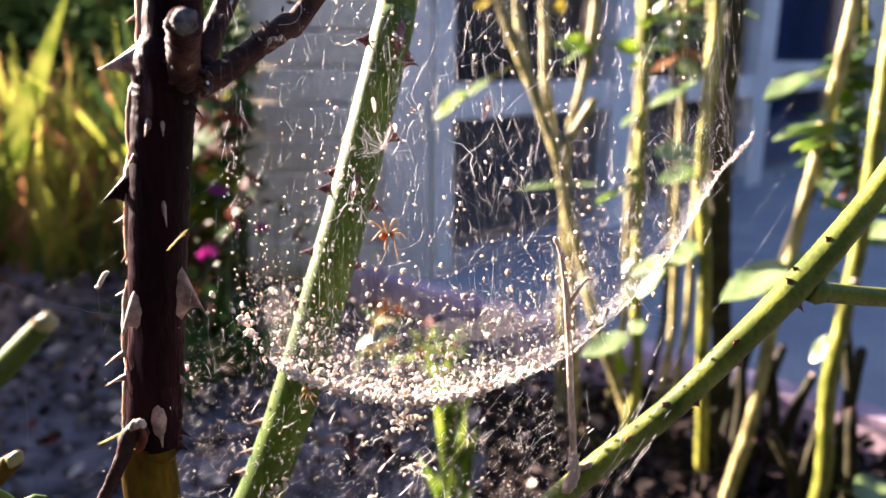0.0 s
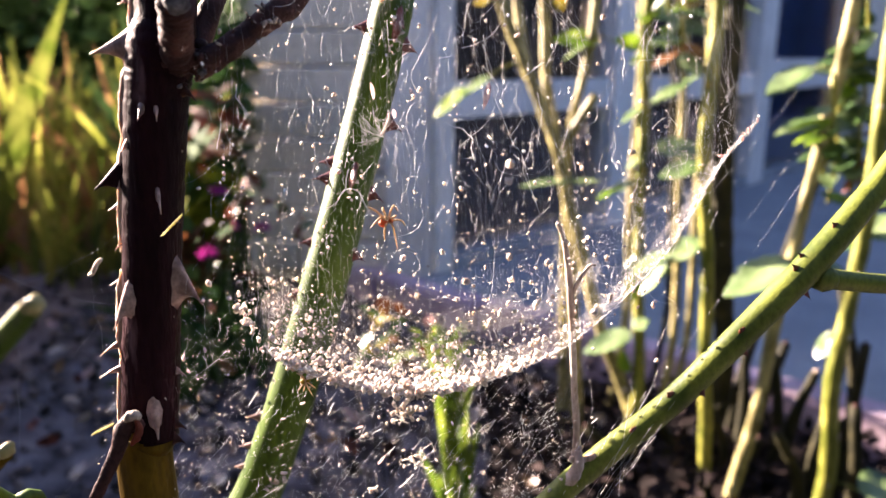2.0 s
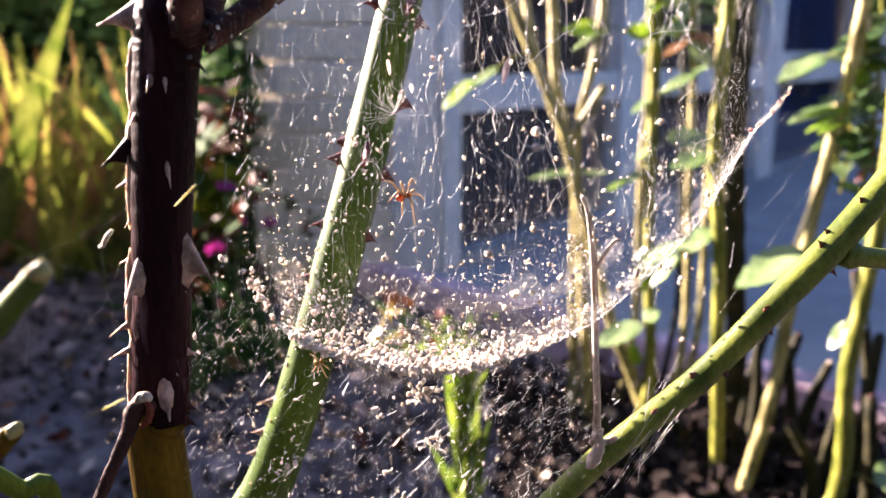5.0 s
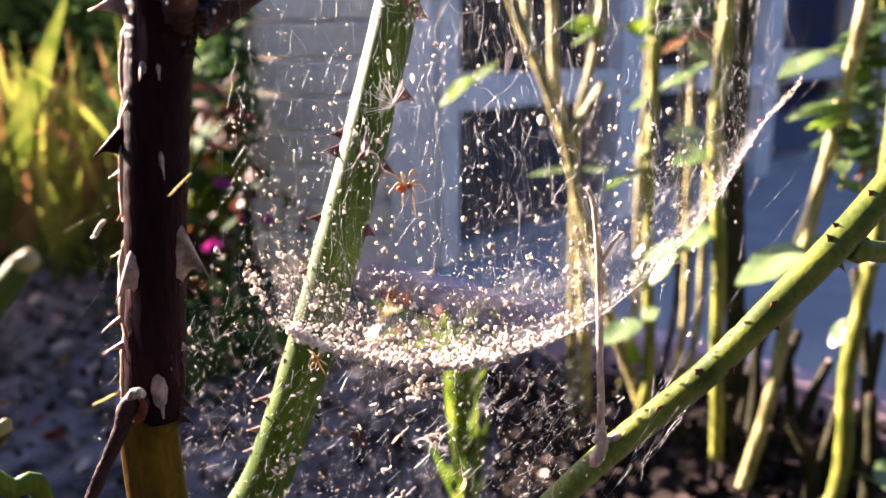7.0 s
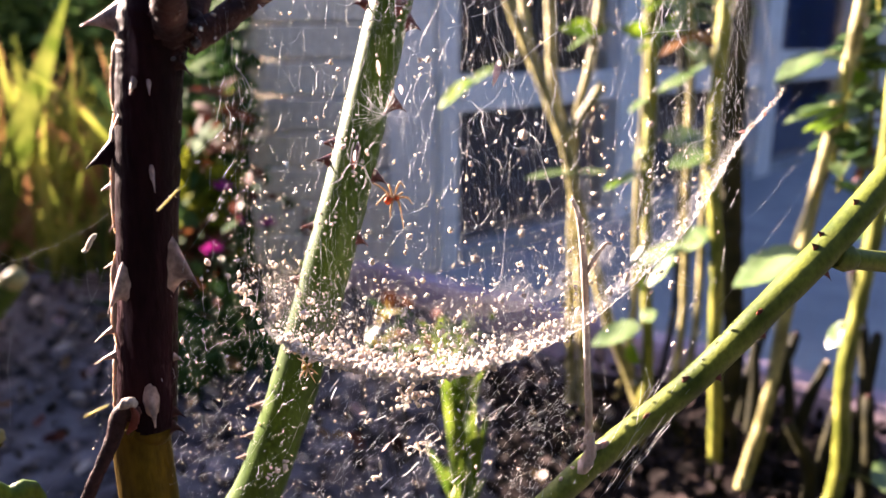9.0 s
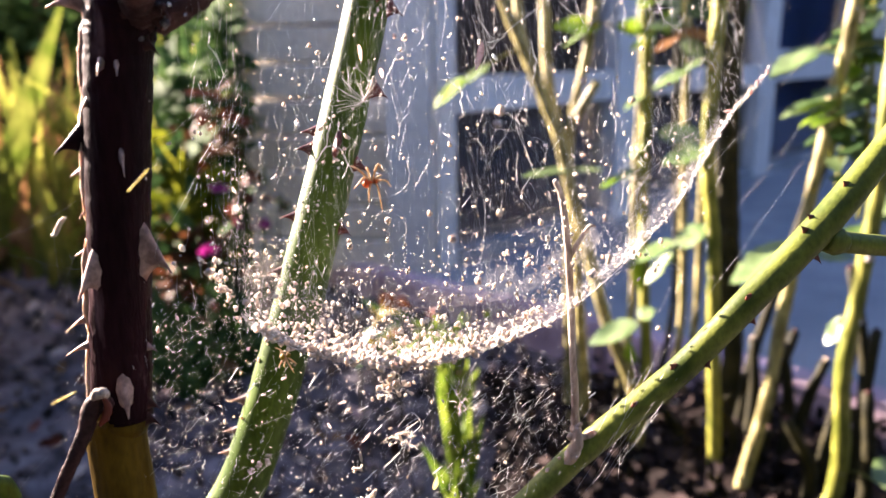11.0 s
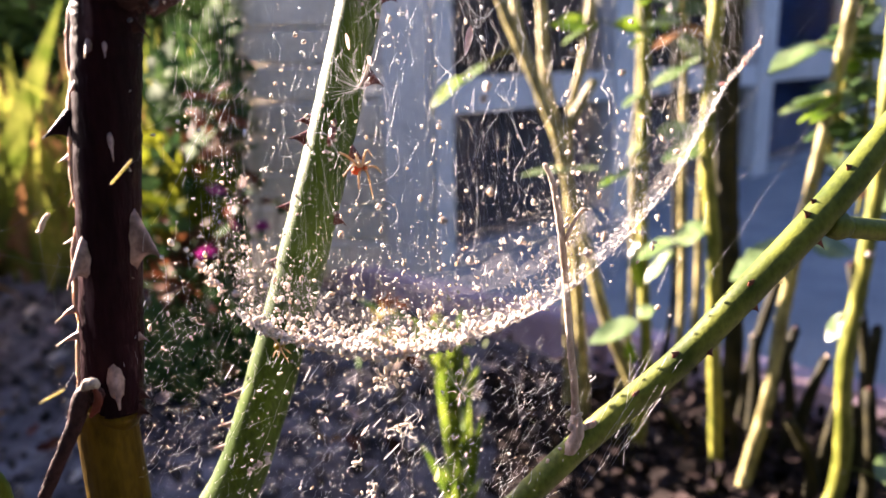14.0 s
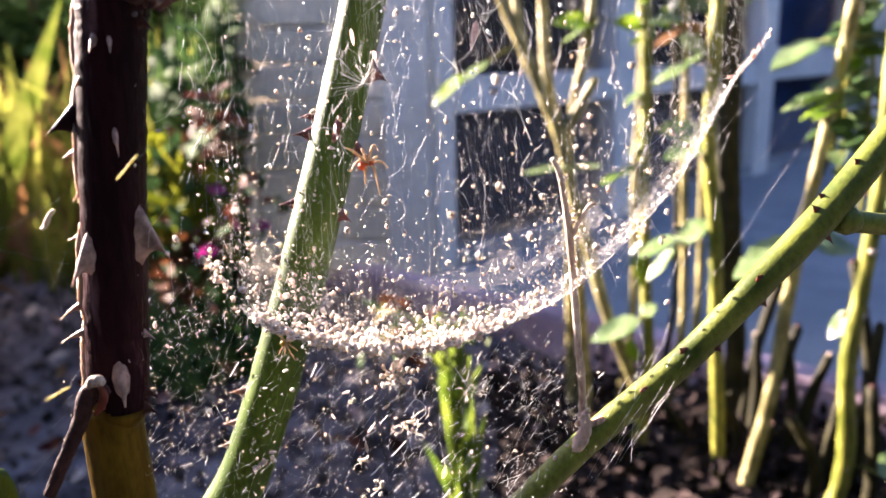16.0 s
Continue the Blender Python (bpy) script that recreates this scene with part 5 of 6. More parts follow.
back_cane("leaning yellow-green rose cane with long leaves", [(0.4272, 0.8200, 0.6515), (0.4232, 0.8200, 0.5958), (0.4214, 0.8300, 0.5319), (0.4131, 0.8400, 0.4386), (0.4029, 0.8400, 0.3539), (0.3903, 0.8400, 0.2580), (0.3745, 0.8300, 0.1395), (0.34, 0.82, -0.02)], [0.0068, 0.007, 0.007, 0.0068, 0.0068, 0.0075, 0.0075, 0.009], M_FARCANE,
          [((0.4083, 0.8600, 0.5492), (0.3568, 0.8600, 0.5192), 0.030, TILTED, M_LEAF), ((0.4732, 0.8600, 0.5508), (0.4035, 0.8600, 0.5479), 0.034, TILTED, M_LEAF), ((0.4258, 0.8500, 0.4974), (0.3677, 0.8500, 0.4762), 0.022, UP, M_LEAF), ((0.4690, 0.8400, 0.5077), (0.4030, 0.8400, 0.4700), 0.026, TILTED, M_LEAF), ((0.3914, 0.8200, 0.3377), (0.3181, 0.8200, 0.2980), 0.036, TILTED, M_LEAF), ((0.3944, 0.8200, 0.3390), (0.4558, 0.8200, 0.3266), 0.030, TILTED, M_LEAF),
           ((0.4309, 0.8400, 0.5183), (0.4458, 0.8400, 0.5305), 0.016, FACE, M_LIME), ((0.4921, 0.85, 0.5512), (0.3968, 0.85, 0.55), 0.024, TILTED, M_LEAF)], seed=9)
back_cane("bright yellow-green rose cane with swollen nodes", [(0.4383, 0.7600, 0.6451), (0.4367, 0.7600, 0.5828), (0.4314, 0.7500, 0.5075), (0.4290, 0.7450, 0.3948), (0.4209, 0.7420, 0.2992), (0.4145, 0.7400, 0.2240), (0.4211, 0.7400, 0.0898), (0.38, 0.74, -0.02)], [0.0075, 0.0078, 0.0078, 0.008, 0.0082, 0.0086, 0.009, 0.011], M_GREEN2,
          [((0.4321, 0.7500, 0.3819), (0.4690, 0.7500, 0.4030), 0.032, TILTED, M_LEAF), ((0.4217, 0.7500, 0.2776), (0.3966, 0.7500, 0.2504), 0.018, TILTED, M_LEAF), ((0.4215, 0.7500, 0.2788), (0.4073, 0.7500, 0.2698), 0.006, FACE, M_RED), ((0.4486, 0.7200, 0.1096), (0.4947, 0.7200, 0.1207), 0.03, TILTED, M_LEAF)], seed=10)
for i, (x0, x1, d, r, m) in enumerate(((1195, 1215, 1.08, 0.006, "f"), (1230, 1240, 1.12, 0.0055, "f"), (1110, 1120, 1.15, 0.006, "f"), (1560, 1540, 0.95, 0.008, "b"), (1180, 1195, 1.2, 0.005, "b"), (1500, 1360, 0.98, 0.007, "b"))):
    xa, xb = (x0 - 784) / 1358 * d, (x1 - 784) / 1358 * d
    back_cane("thin old rose cane in the thicket", [(xa * 0.95, d * 0.98, 0.78), (xa + 0.006 * math.sin(i), d, 0.55), ((xa + xb) / 2, d, 0.35), (xb, d, 0.15), (xb - 0.02, d, -0.02)], [r * 0.8, r * 0.9, r, r, r * 1.1], M_FARCANE if m == "f" else M_DIMCANE, seed=20 + i)


def sprays():
    """Small leaves high in the thicket."""
    rnd = random.Random(8)
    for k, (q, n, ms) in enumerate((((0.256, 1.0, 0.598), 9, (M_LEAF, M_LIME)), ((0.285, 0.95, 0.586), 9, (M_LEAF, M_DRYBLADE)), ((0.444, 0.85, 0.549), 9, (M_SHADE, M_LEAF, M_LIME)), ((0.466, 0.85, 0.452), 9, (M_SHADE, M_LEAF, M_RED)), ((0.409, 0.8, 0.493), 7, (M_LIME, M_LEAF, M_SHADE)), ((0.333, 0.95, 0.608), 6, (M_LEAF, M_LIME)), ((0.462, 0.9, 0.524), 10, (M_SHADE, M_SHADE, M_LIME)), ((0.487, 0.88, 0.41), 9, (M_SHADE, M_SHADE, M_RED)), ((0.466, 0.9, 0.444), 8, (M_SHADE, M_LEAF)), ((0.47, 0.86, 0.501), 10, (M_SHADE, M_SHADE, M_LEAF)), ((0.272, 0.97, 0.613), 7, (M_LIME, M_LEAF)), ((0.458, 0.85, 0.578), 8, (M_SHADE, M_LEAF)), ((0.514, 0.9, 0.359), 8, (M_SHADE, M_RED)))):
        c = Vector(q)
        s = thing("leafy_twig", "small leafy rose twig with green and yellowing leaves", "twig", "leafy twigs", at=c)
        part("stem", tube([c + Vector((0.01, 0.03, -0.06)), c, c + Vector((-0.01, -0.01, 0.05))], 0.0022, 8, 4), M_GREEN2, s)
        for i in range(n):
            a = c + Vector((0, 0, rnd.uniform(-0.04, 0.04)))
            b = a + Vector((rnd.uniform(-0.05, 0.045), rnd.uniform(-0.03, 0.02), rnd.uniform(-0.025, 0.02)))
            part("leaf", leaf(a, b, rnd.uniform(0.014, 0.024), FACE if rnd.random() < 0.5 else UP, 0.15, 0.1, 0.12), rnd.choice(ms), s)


sprays()


# ---- stubs close to the camera ----
def near_stub():
    s = thing("rose_stub", "green pruned rose shoot with a yellowish tip, close by", "rose cane", "rose canes", at=(-0.0988, 0.1117, 0.4340))
    part("stem", tube([(-0.1163, 0.1196, 0.4603), (-0.0893, 0.1117, 0.4843), (-0.0731, 0.1078, 0.4992), (-0.0630, 0.1038, 0.5084), (-0.0583, 0.1014, 0.5126)], [0.0029, 0.0027, 0.0025, 0.0023, 0.0020], 14, 8, 0.05, 3), M_GREEN, s)
    part("tip", blob((-0.0576, 0.1011, 0.5133), 0.0022, 3.3, 0.9, 2), M_FARCANE, s, "yellowish dried tip")
    t = thing("rose_stub", "low green rose shoot end close by", "rose cane", "rose canes", at=(-0.16, 0.16, 0.3))
    part("stem", tube([(-0.14, 0.22, 0.28), (-0.1152, 0.1900, 0.4077), (-0.1198, 0.1800, 0.4223), (-0.1286, 0.1700, 0.4386)], [0.003, 0.0032, 0.003, 0.003], 12, 6, 0.05, 3), M_GREEN, t)
    y = thing("rose_stub", "short straw-yellow rose shoot end close by", "rose cane", "rose canes", at=(-0.14, 0.15, 0.35))
    part("stem", tube([(-0.155, 0.16, 0.30), (-0.1141, 0.1500, 0.4428), (-0.1021, 0.1460, 0.4530), (-0.0944, 0.1430, 0.4604)], [0.003, 0.0028, 0.0026, 0.0024], 12, 6, 0.08, 3), M_OLIVE, y)
    part("tip", blob((-0.0930, 0.1420, 0.4618), 0.0025, 1.3, 0.9, 2), M_FARCANE, y, "straw-yellow dried tip")
    d = thing("dry_stalk", "curled dry brown stalk hanging against the dark cane", "stalk", at=(-0.0764, 0.1760, 0.4529))
    part("stalk", tube([(-0.0736, 0.1752, 0.4511), (-0.0756, 0.1742, 0.4534), (-0.0777, 0.1732, 0.4521), (-0.0798, 0.1722, 0.4457), (-0.0836, 0.1705, 0.4374), (-0.0889, 0.1680, 0.4259)], [0.0017, 0.0026, 0.0026, 0.0022, 0.0019, 0.0017], 12, 8, 0.16, 6), M_BROWN, d)
    part("husk", tube([(-0.0763, 0.1715, 0.4555), (-0.0747, 0.1712, 0.4569), (-0.0731, 0.1712, 0.4571), (-0.0721, 0.1718, 0.4561)], [0.0008, 0.0015, 0.0015, 0.0008], 10, 6, 0.35, 7), M_CUT, d, "pale torn husk at the bend")
    part("torn_edge", tube([(-0.0735, 0.1722, 0.4552), (-0.0730, 0.1724, 0.4522), (-0.0743, 0.1728, 0.4491), (-0.0761, 0.1730, 0.4468)], [0.0006, 0.0012, 0.0011, 0.0005], 8, 6, 0.3, 5), M_RED, d, "rusty torn edge")


near_stub()


# ---- plants of the bed ----
def blade(base, tip, width, bend, material_seed=0):
    """A sword-shaped leaf, bent over, with a keel."""
    base, tip = Vector(base), Vector(tip)
    n = 10
    way = tip - base
    side = way.cross(Vector((0.3 * math.sin(material_seed), -1, 0.2))).normalized()
    out = side.cross(way).normalized()
    verts, faces = [], []
    for i in range(n + 1):
        t = i / n
        w = width * 0.5 * min(1, (1 - t) * 2.2 + 0.04) * (0.7 + 0.3 * min(1, t * 4))
        c = base + way * t + Vector((bend * t * t, 0, -abs(bend) * 0.5 * t ** 3))
        verts += [c - side * w, c + out * (0.25 * w), c + side * w]
    for i in range(n):
        for k in (0, 1):
            faces.append((i * 3 + k, i * 3 + k + 1, i * 3 + k + 4, i * 3 + k + 3))
    return verts, faces


def blades():
    rnd = random.Random(21)
    for k in range(13):
        c = Vector((-1.95 + 0.098 * k + rnd.uniform(-0.03, 0.03), 2.08 + 0.16 * math.sin(k * 2.4), -0.01))
        p = thing("iris_clump", "sunlit clump of yellow-green sword leaves turning brown", "plant", "iris clumps", at=c)
        for i in range(58):
            b = c + Vector((rnd.gauss(0, 0.06), rnd.gauss(0, 0.06), 0))
            t = b + Vector((rnd.gauss(0, 0.10), rnd.gauss(-0.02, 0.08), rnd.uniform(0.28, 0.58) + 0.10 * math.sin(k * 1.7)))
            part("blade", blade(b, t, rnd.uniform(0.012, 0.028), rnd.gauss(0, 0.13), rnd.random() * 6), M_DRYBLADE if rnd.random() < 0.25 else M_BLADE, p)
    # second row, mostly out of view, added to shade the first row's feet
    for k in range(11):
        c = Vector((-2.3 + 0.12 * k + rnd.uniform(-0.03, 0.03), 2.5 + 0.12 * math.sin(k * 1.9), -0.01))
        p = thing("iris_clump", "sunlit clump of yellow-green sword leaves turning brown", "plant", "iris clumps", at=c)
        for i in range(24):
            b = c + Vector((rnd.gauss(0, 0.05), rnd.gauss(0, 0.06), 0))
            t = b + Vector((rnd.gauss(0, 0.08), rnd.gauss(0, 0.07), rnd.uniform(0.25, 0.55)))
            part("blade", blade(b, t, rnd.uniform(0.016, 0.034), rnd.gauss(0, 0.07), rnd.random() * 6), M_DRYBLADE if rnd.random() < 0.3 else M_BLADE, p)
    p = thing("iris_clump", "tall bright green sword leaf in sunlight", "plant", "iris clumps", at=(-1.08, 1.9, 0))
    part("blade", blade((-1.246, 1.88, -0.01), (-0.9259, 1.8500, 0.7193), 0.070, 0.02, 1), M_BLADE, p)
    part("blade", blade((-1.12, 1.9, -0.01), (-1.1180, 1.9000, 0.6578), 0.035, 0.12, 2), M_DRYBLADE, p)
    part("blade", blade((-1.10, 1.9, -0.01), (-0.9994, 1.9000, 0.6057), 0.035, -0.10, 3), M_BLADE, p)
    for k, (x, y) in enumerate(((-0.46, 1.24), (-0.41, 1.30), (-0.66, 1.78), (-0.63, 1.86), (-0.60, 1.92), (-0.68, 1.90))):
        c = Vector((x, y, -0.01))
        p = thing("shade_plant", "dark green strap-leaved plant by the house wall", "plant", "shade plants", at=c)
        for i in range(26):
            b = c + Vector((rnd.gauss(0, 0.03), rnd.gauss(0, 0.03), 0))
            t = b + Vector((rnd.gauss(-0.01, 0.04), rnd.gauss(0, 0.06), rnd.uniform(0.3, 0.70) if k > 1 else rnd.uniform(0.10, 0.22)))
            # some low blades take the sunlit leaf colour, as bright patches
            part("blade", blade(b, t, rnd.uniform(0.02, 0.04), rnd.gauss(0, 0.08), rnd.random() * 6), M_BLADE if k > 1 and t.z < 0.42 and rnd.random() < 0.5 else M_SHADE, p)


blades()


def flowers():
    rnd = random.Random(33)
    for k, q in enumerate(((-0.422, 1.35, 0.312), (-0.389, 1.3, 0.258), (-0.338, 1.32, 0.251), (-0.397, 1.2, 0.232))):
        head = Vector(q)
        f = thing("flower", "small magenta flower on a thin stalk in the bed", "flower", "magenta flowers", at=(head.x, head.y, 0))
        part("stalk", tube([(head.x + 0.01, head.y, -0.02), (head.x - 0.01, head.y, head.z * 0.5), head], 0.0022, 6, 4), M_LEAF, f)
        for i in range(26):
            a, e = rnd.uniform(0, 2 * math.pi), rnd.uniform(0.1, 1.2)
            part("petal", leaf(head, head + Vector((math.cos(a) * math.cos(e), math.sin(a) * math.cos(e), math.sin(e))) * rnd.uniform(0.016, 0.026), 0.0045, (0, -1, 0.3), 0.1, 0.0, 0, 3), M_PINK, f)
        part("calyx", blob(head - Vector((0, 0, 0.006)), 0.007, k + 1.0, 1.2, 1), M_SHADE, f, "dark green scaly calyx")
        for i in range(5):
            a = Vector((head.x, head.y, head.z * rnd.uniform(0.2, 0.9)))
            part("leaf", leaf(a, a + Vector((rnd.uniform(-0.06, 0.06), rnd.uniform(-0.04, 0.03), rnd.uniform(-0.02, 0.03))), 0.02, UP, 0.2, 0.1, 0.1, 8), M_RED if rnd.random() < 0.3 else M_LEAF, f)
    for k, (q, m, w) in enumerate((((-0.361, 1.3, 0.334), M_RED, 0.03), ((-0.343, 1.35, 0.345), M_RUST, 0.03), ((-0.078, 0.9, 0.234), M_YLEAF, 0.009), ((-0.018, 0.9, 0.226), M_RED, 0.025), ((-0.085, 1.1, 0.21), M_RUST, 0.025), ((-0.108, 0.9, 0.202), M_LEAF, 0.02), ((-0.053, 0.85, 0.243), M_RUST, 0.018), ((0.001, 0.85, 0.215), M_RED, 0.02), ((-0.302, 1.3, 0.323), M_RUST, 0.03), ((-0.368, 1.25, 0.311), M_RED, 0.03), ((-0.264, 1.3, 0.293), M_RED, 0.025), ((-0.087, 0.88, 0.243), M_YLEAF, 0.009))):
        head = Vector(q)
        f = thing("seedling", "small bed plant with red, yellow and green leaves", "plant", "seedlings", at=(head.x, head.y, 0))
        part("stalk", tube([(head.x + 0.012, head.y + 0.01, -0.02), (head.x - 0.004, head.y, head.z * 0.5), head], 0.0014, 6, 4), M_DIMCANE, f)
        for i in range(6):
            a = head - Vector((0, 0, rnd.uniform(0, 0.05)))
            part("leaf", leaf(a, a + Vector((rnd.uniform(-0.03, 0.03), rnd.uniform(-0.02, 0.01), rnd.uniform(-0.015, 0.025))), w * 0.7, FACE, 0.15, 0.1, 0.05, 8), m if i < 4 else M_SHADE, f)
    s = thing("sprig", "bright green upright sprig with narrow blades and a pale tuft", "plant", at=(0.0144, 0.6935, 0.0000))
    foot = Vector((0.0119, 0.6400, -0.01))
    part("stalk", tube([foot, (0.012, 0.645, 0.12), (0.004, 0.65, 0.20), (-0.004, 0.66, 0.27)], [0.0035, 0.003, 0.0025, 0.0015], 8, 6), M_SPRIG, s)
    part("stalk", tube([foot + Vector((0.004, 0, 0)), (0.020, 0.635, 0.11), (0.022, 0.63, 0.21)], [0.003, 0.0025, 0.0015], 8, 6), M_SPRIG, s)
    for i in range(44):
        h = 0.07 + 0.20 * (i / 44)
        a = Vector((0.012 - 0.06 * max(0, h - 0.15) + (0.010 if i % 3 == 0 else 0.0), 0.645, h))
        d = Vector((rnd.gauss(0.0, 0.24), rnd.gauss(-0.02, 0.25), rnd.uniform(0.9, 1.3))).normalized() * rnd.uniform(0.05, 0.10)
        if a.z + d.z > 0.29:
            d *= 0.6
        part("leaf", leaf(a, a + d, rnd.uniform(0.006, 0.010), (rnd.gauss(0, 0.6), -1, 0.3), 0.25, rnd.uniform(-0.1, 0.15), 0.0, 8), M_SPRIG if i % 9 else M_LEAF, s)
    top = Vector((-0.0040, 0.6650, 0.2860))
    for i in range(46):
        a = top + Vector((rnd.gauss(0, 0.016), rnd.gauss(0, 0.012), rnd.gauss(0, 0.009)))
        part("leaflet", leaf(a, a + Vector((rnd.gauss(0, 0.009), rnd.gauss(0, 0.006), 0.008)), 0.006, UP, 0.2, 0.1, 0.0, 4), M_SPRIG, s)


def litter():
    """Fallen leaves and husks on the soil."""
    rnd = random.Random(91)
    for k in range(70):
        x, y = rnd.uniform(-0.45, 0.55), rnd.uniform(0.55, 1.15)
        a = Vector((x, y, 0.008 + rnd.uniform(0, 0.015)))
        d = Vector((rnd.gauss(0, 1), rnd.gauss(0, 1), rnd.uniform(0, 0.5))).normalized() * rnd.uniform(0.015, 0.034)
        solo("fallen_leaf", leaf(a, a + d, d.length * rnd.uniform(0.4, 0.7), (rnd.gauss(0, 0.3), -0.4, 1), 0.5, -0.25, 0.15, 8), rnd.choice((M_DRYBLADE, M_CUT, M_DRY, M_DRY, M_BROWN)), "dry curled fallen leaf on the soil", "leaf", "fallen leaves")
    for k in range(70):
        x, y = rnd.uniform(-0.95, -0.12), rnd.uniform(0.6, 1.6)
        a = Vector((x, y, 0.006 + rnd.uniform(0, 0.015)))
        d = Vector((rnd.gauss(0, 1), rnd.gauss(0, 1), rnd.uniform(0, 0.5))).normalized() * rnd.uniform(0.018, 0.045)
        solo("fallen_leaf", leaf(a, a + d, d.length * rnd.uniform(0.4, 0.7), (rnd.gauss(0, 0.3), -0.4, 1), 0.5, -0.25, 0.15, 8), rnd.choice((M_DRYBLADE, M_PETAL, M_DRY, M_DRY, M_RED)), "reddish-brown fallen leaf on the soil", "leaf", "fallen leaves")
    for k, (px, h) in enumerate((((0.402, 0.950), 0.181), ((0.416, 0.930), 0.197), ((0.428, 0.900), 0.191), ((0.416, 0.800), 0.139), ((0.453, 0.850), 0.131), ((0.367, 0.850), 0.102), ((0.362, 0.900), 0.123), ((0.306, 0.950), 0.081), ((0.257, 1.000), 0.082), ((0.493, 0.850), 0.227), ((0.520, 0.900), 0.289), ((0.453, 0.750), 0.194), ((0.454, 0.920), 0.162), ((0.370, 1.000), 0.128), ((0.216, 0.900), 0.089))):
        c = Vector((px[0], px[1], 0))
        st = thing("cane_stump", "short brown cut-off cane stump in the bed", "stump", "cane stumps", at=c)
        part("stem", tube([c - Vector((0, 0, 0.02)), c + Vector((0.006, 0, h * 0.5)), c + Vector((0.03 * math.sin(k * 1.7), 0, h))], [0.009, 0.0075, 0.006], 10, 5, 0.2, k), M_DIMCANE, st)
        part("cut_face", blob(c + Vector((0.03 * math.sin(k * 1.7), 0, h)), 0.006, k, 0.5, 1), M_CUT if k % 4 == 0 else M_BROWN, st)
    # leaf litter with the thicket's shade put into its colour
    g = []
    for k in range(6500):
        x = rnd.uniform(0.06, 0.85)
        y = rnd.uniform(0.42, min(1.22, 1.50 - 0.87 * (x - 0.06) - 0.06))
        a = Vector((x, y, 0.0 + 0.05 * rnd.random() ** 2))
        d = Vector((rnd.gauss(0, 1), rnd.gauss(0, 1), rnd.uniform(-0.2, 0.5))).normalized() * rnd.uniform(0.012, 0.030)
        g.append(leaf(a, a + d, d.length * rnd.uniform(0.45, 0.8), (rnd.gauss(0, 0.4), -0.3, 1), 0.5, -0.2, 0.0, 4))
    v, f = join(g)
    tagged(new("leaf_mould", mesh_of("leaf_mould", v, f, M_DIMLITTER)), "leaf litter coloured near black for the shade under the rose thicket", "leaf litter", "", "stuff")


litter()


flowers()


def border_plants():
    """Broad-leaved plants between the iris and the house."""
    rnd = random.Random(52)
    for label, m, wide, places in (("sunlit yellow-green broad-leaved plant in the bed", M_BROAD, 0.048, ((-0.551, 1.45, 0.307), (-0.488, 1.42, 0.344), (-0.58, 1.5, 0.378), (-0.49, 1.35, 0.279), (-0.632, 1.55, 0.326), (-0.479, 1.4, 0.299))),
                                   ("plant with rusty brown withered leaves", M_RUST, 0.028, ((-0.529, 1.5, 0.376), (-0.496, 1.35, 0.25), (-0.456, 1.3, 0.235), (-0.498, 1.6, 0.454), (-0.521, 1.35, 0.229))),
                                   ("blue-green leafy plant by the house corner", M_SHADE, 0.040, ((-0.6222, 1.7, 0.5408), (-0.508, 1.75, 0.5207), (-0.5426, 1.8, 0.6022), (-0.4992, 1.7, 0.4423), (-0.5486, 1.7, 0.3806), (-0.5035, 1.8, 0.6017), (-0.5954, 1.75, 0.478), (-0.5191, 1.8, 0.6514)))):
        for q in places:
            q = Vector(q)
            p = thing("bed_plant", label, "plant", "bed plants", at=(q.x, q.y, 0))
            part("stalk", tube([(q.x + 0.01, q.y, -0.02), (q.x - 0.008, q.y, q.z * 0.5), q], 0.003, 6, 4), M_SHADE, p)
            for i in range(26):
                a = Vector((q.x, q.y, q.z - 0.13 * rnd.random())) + Vector((rnd.gauss(0, 0.012), rnd.gauss(0, 0.012), 0.02))
                d = Vector((rnd.gauss(0, 0.8), rnd.gauss(-0.1, 0.5), rnd.uniform(-0.3, 1.0))).normalized() * rnd.uniform(0.04, 0.09)
                part("leaf", leaf(a, a + d, wide * rnd.uniform(0.6, 1.1), FACE, 0.2, 0.25, 0.0, 6), m if i % 6 else M_SHADE, p)


border_plants()


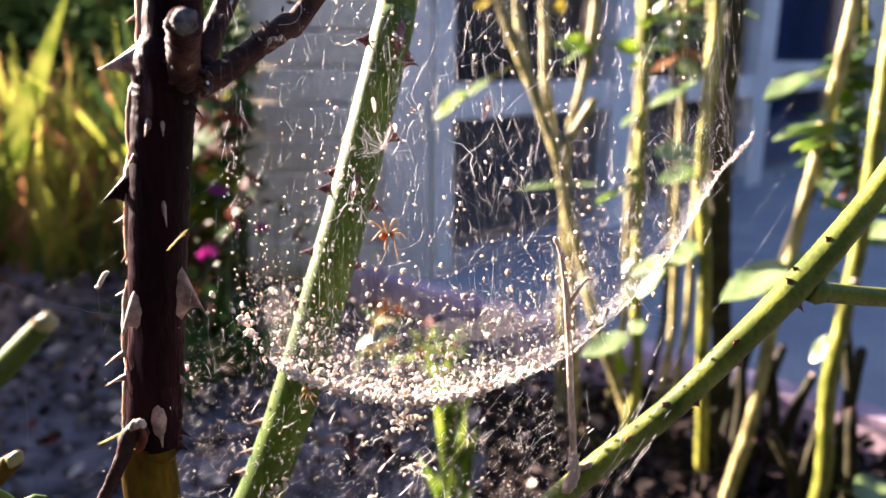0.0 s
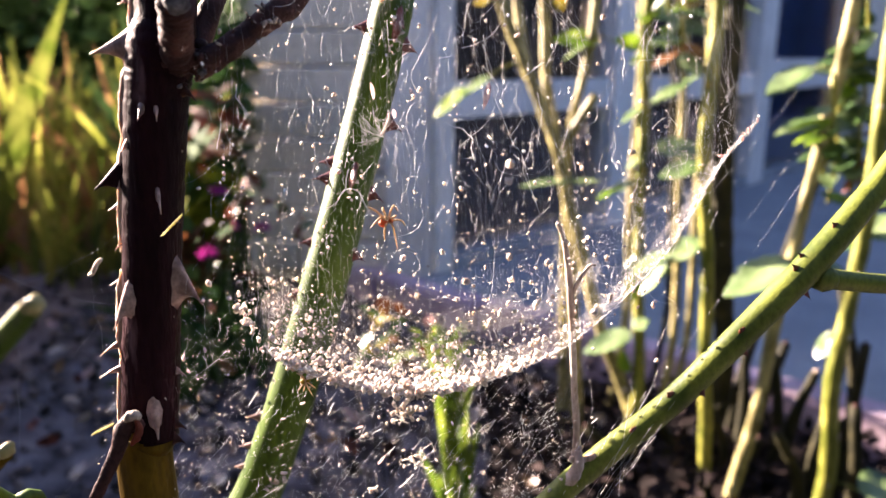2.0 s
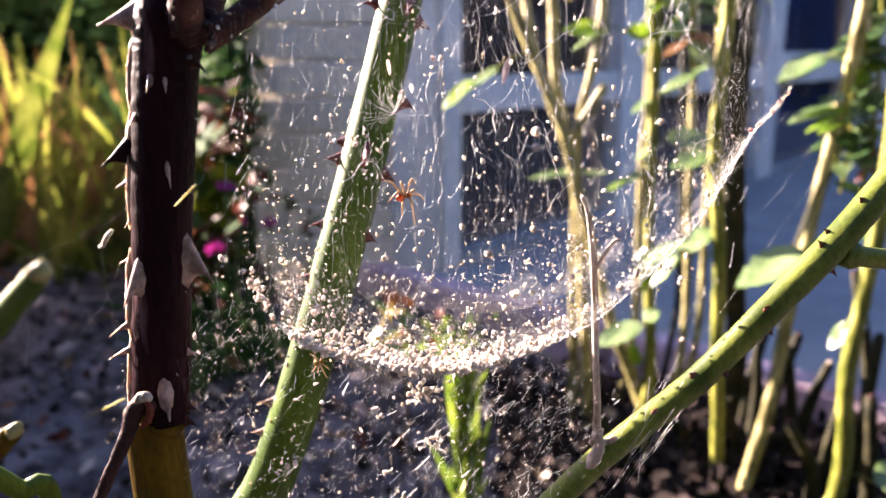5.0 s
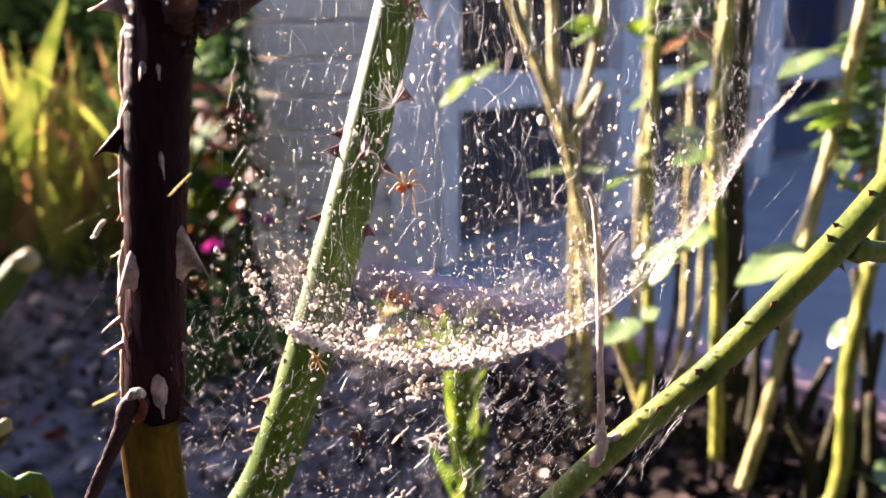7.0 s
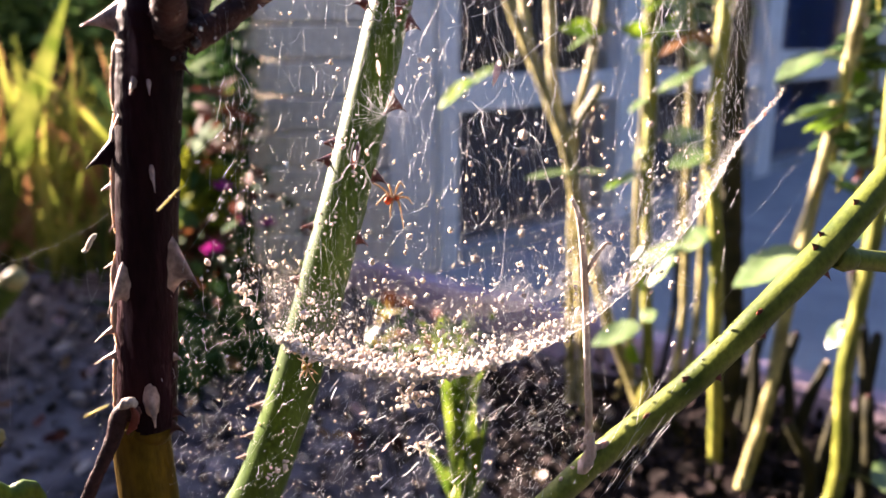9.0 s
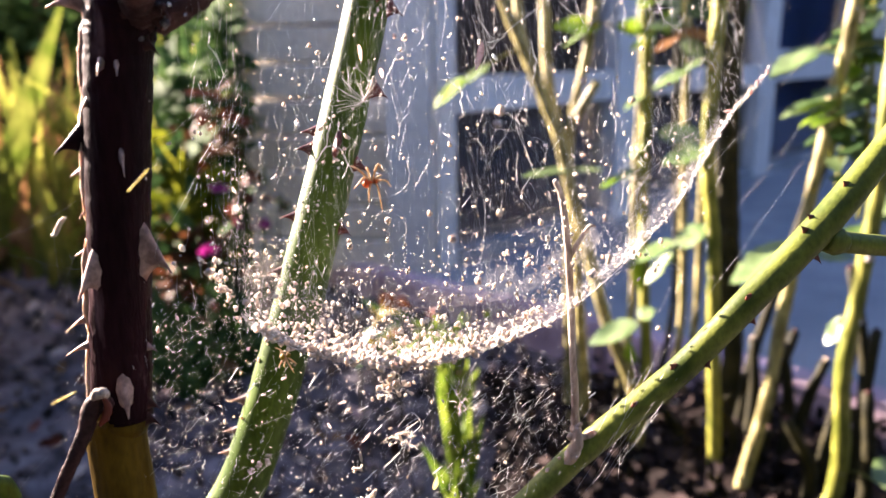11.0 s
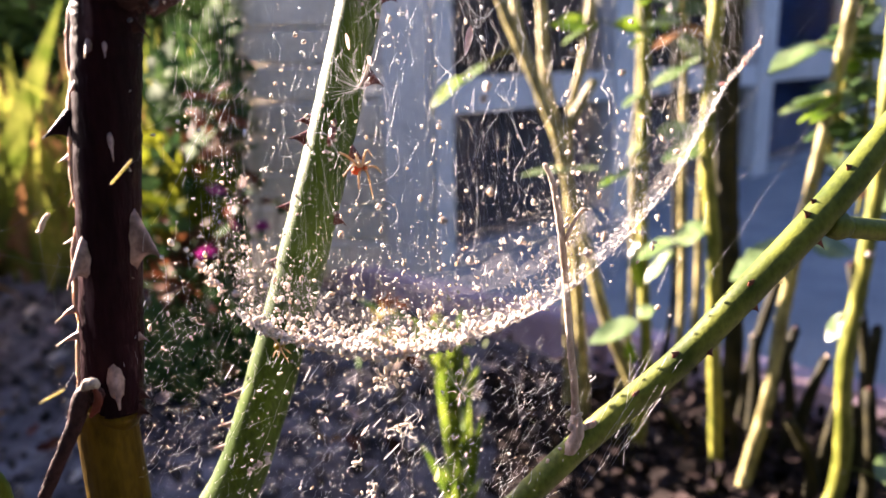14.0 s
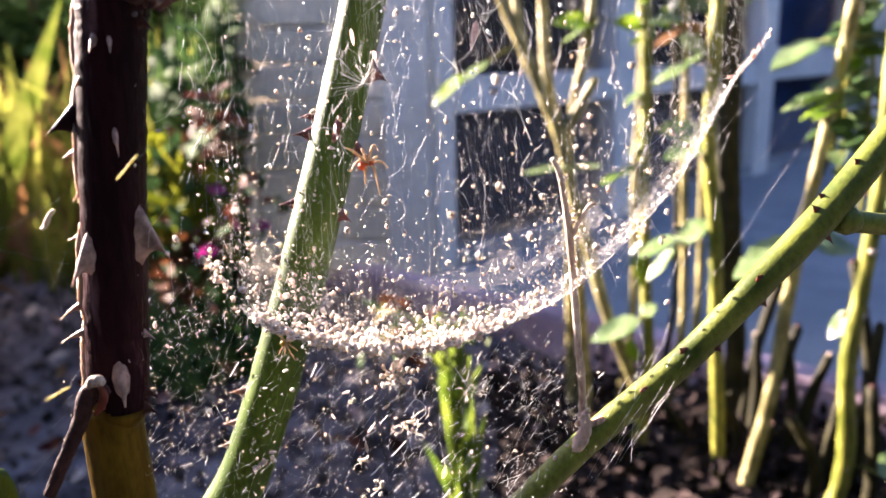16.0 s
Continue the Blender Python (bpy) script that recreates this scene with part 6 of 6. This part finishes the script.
def hedge():
    rnd = random.Random(77)
    for k, (x, y, h, r) in enumerate(((-1.0, 2.75, 1.05, 0.42), (-1.5, 2.9, 1.0, 0.45), (-1.98, 2.9, 0.95, 0.45), (-1.3, 3.6, 1.3, 0.5), (-2.2, 3.7, 1.2, 0.5), (-0.98, 3.3, 1.25, 0.4))):
        c = Vector((x, y, 0))
        b = thing("shrub", "dark green garden shrub behind the bed", "shrub", "shrubs", at=c)
        for i in range(5):
            a = i * 1.26
            part("limb", tube([c + Vector((0, 0, -0.02)), c + Vector((math.cos(a) * r * 0.3, math.sin(a) * r * 0.3, h * 0.4)), c + Vector((math.cos(a) * r * 0.7, math.sin(a) * r * 0.7, h * 0.85))], [0.03, 0.018, 0.006], 8, 5), M_BROWN, b)
        g = []
        for i in range(2200):
            d = Vector((rnd.gauss(0, 1), rnd.gauss(0, 1), rnd.gauss(0, 1))).normalized() * rnd.random() ** 0.4
            p = c + Vector((d.x * r, d.y * r, h * 0.52 + d.z * h * 0.5))
            g.append(leaf(p, p + Vector((rnd.uniform(-0.07, 0.07), rnd.uniform(-0.07, 0.07), rnd.uniform(-0.05, 0.05))), 0.055, UP, 0.2, 0.1, 0, 3))
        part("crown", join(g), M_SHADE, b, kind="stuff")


hedge()


def motions():
    """The web, the husk in it and the dry twig lean to and fro in the air; degrees about their feet."""
    lean = ((0, -0.45), (1, -0.5), (2, -0.3), (3, 0.2), (3.5, 0.6), (4.2, 0.5), (6.5, 0.6), (7.5, 0.8), (8.5, 0.45), (11, 0.8), (11.5, 0.8), (12, 0.15), (12.5, 0.0), (13, -0.2), (13.5, -0.4), (14, -0.7), (14.5, -0.85), (15, -0.65), (16, -0.7))
    for ob, foot in ((WEB, WEB_FOOT), (HUSK, WEB_FOOT), (TWIG, (0.0582, 0.206, 0.43))):
        rest = ob.matrix_basis.copy()
        foot = Matrix.Translation(foot)
        walk(ob, [(t, foot @ Matrix.Rotation(radians(a), 4, "Y") @ foot.inverted() @ rest) for t, a in lean])


motions()
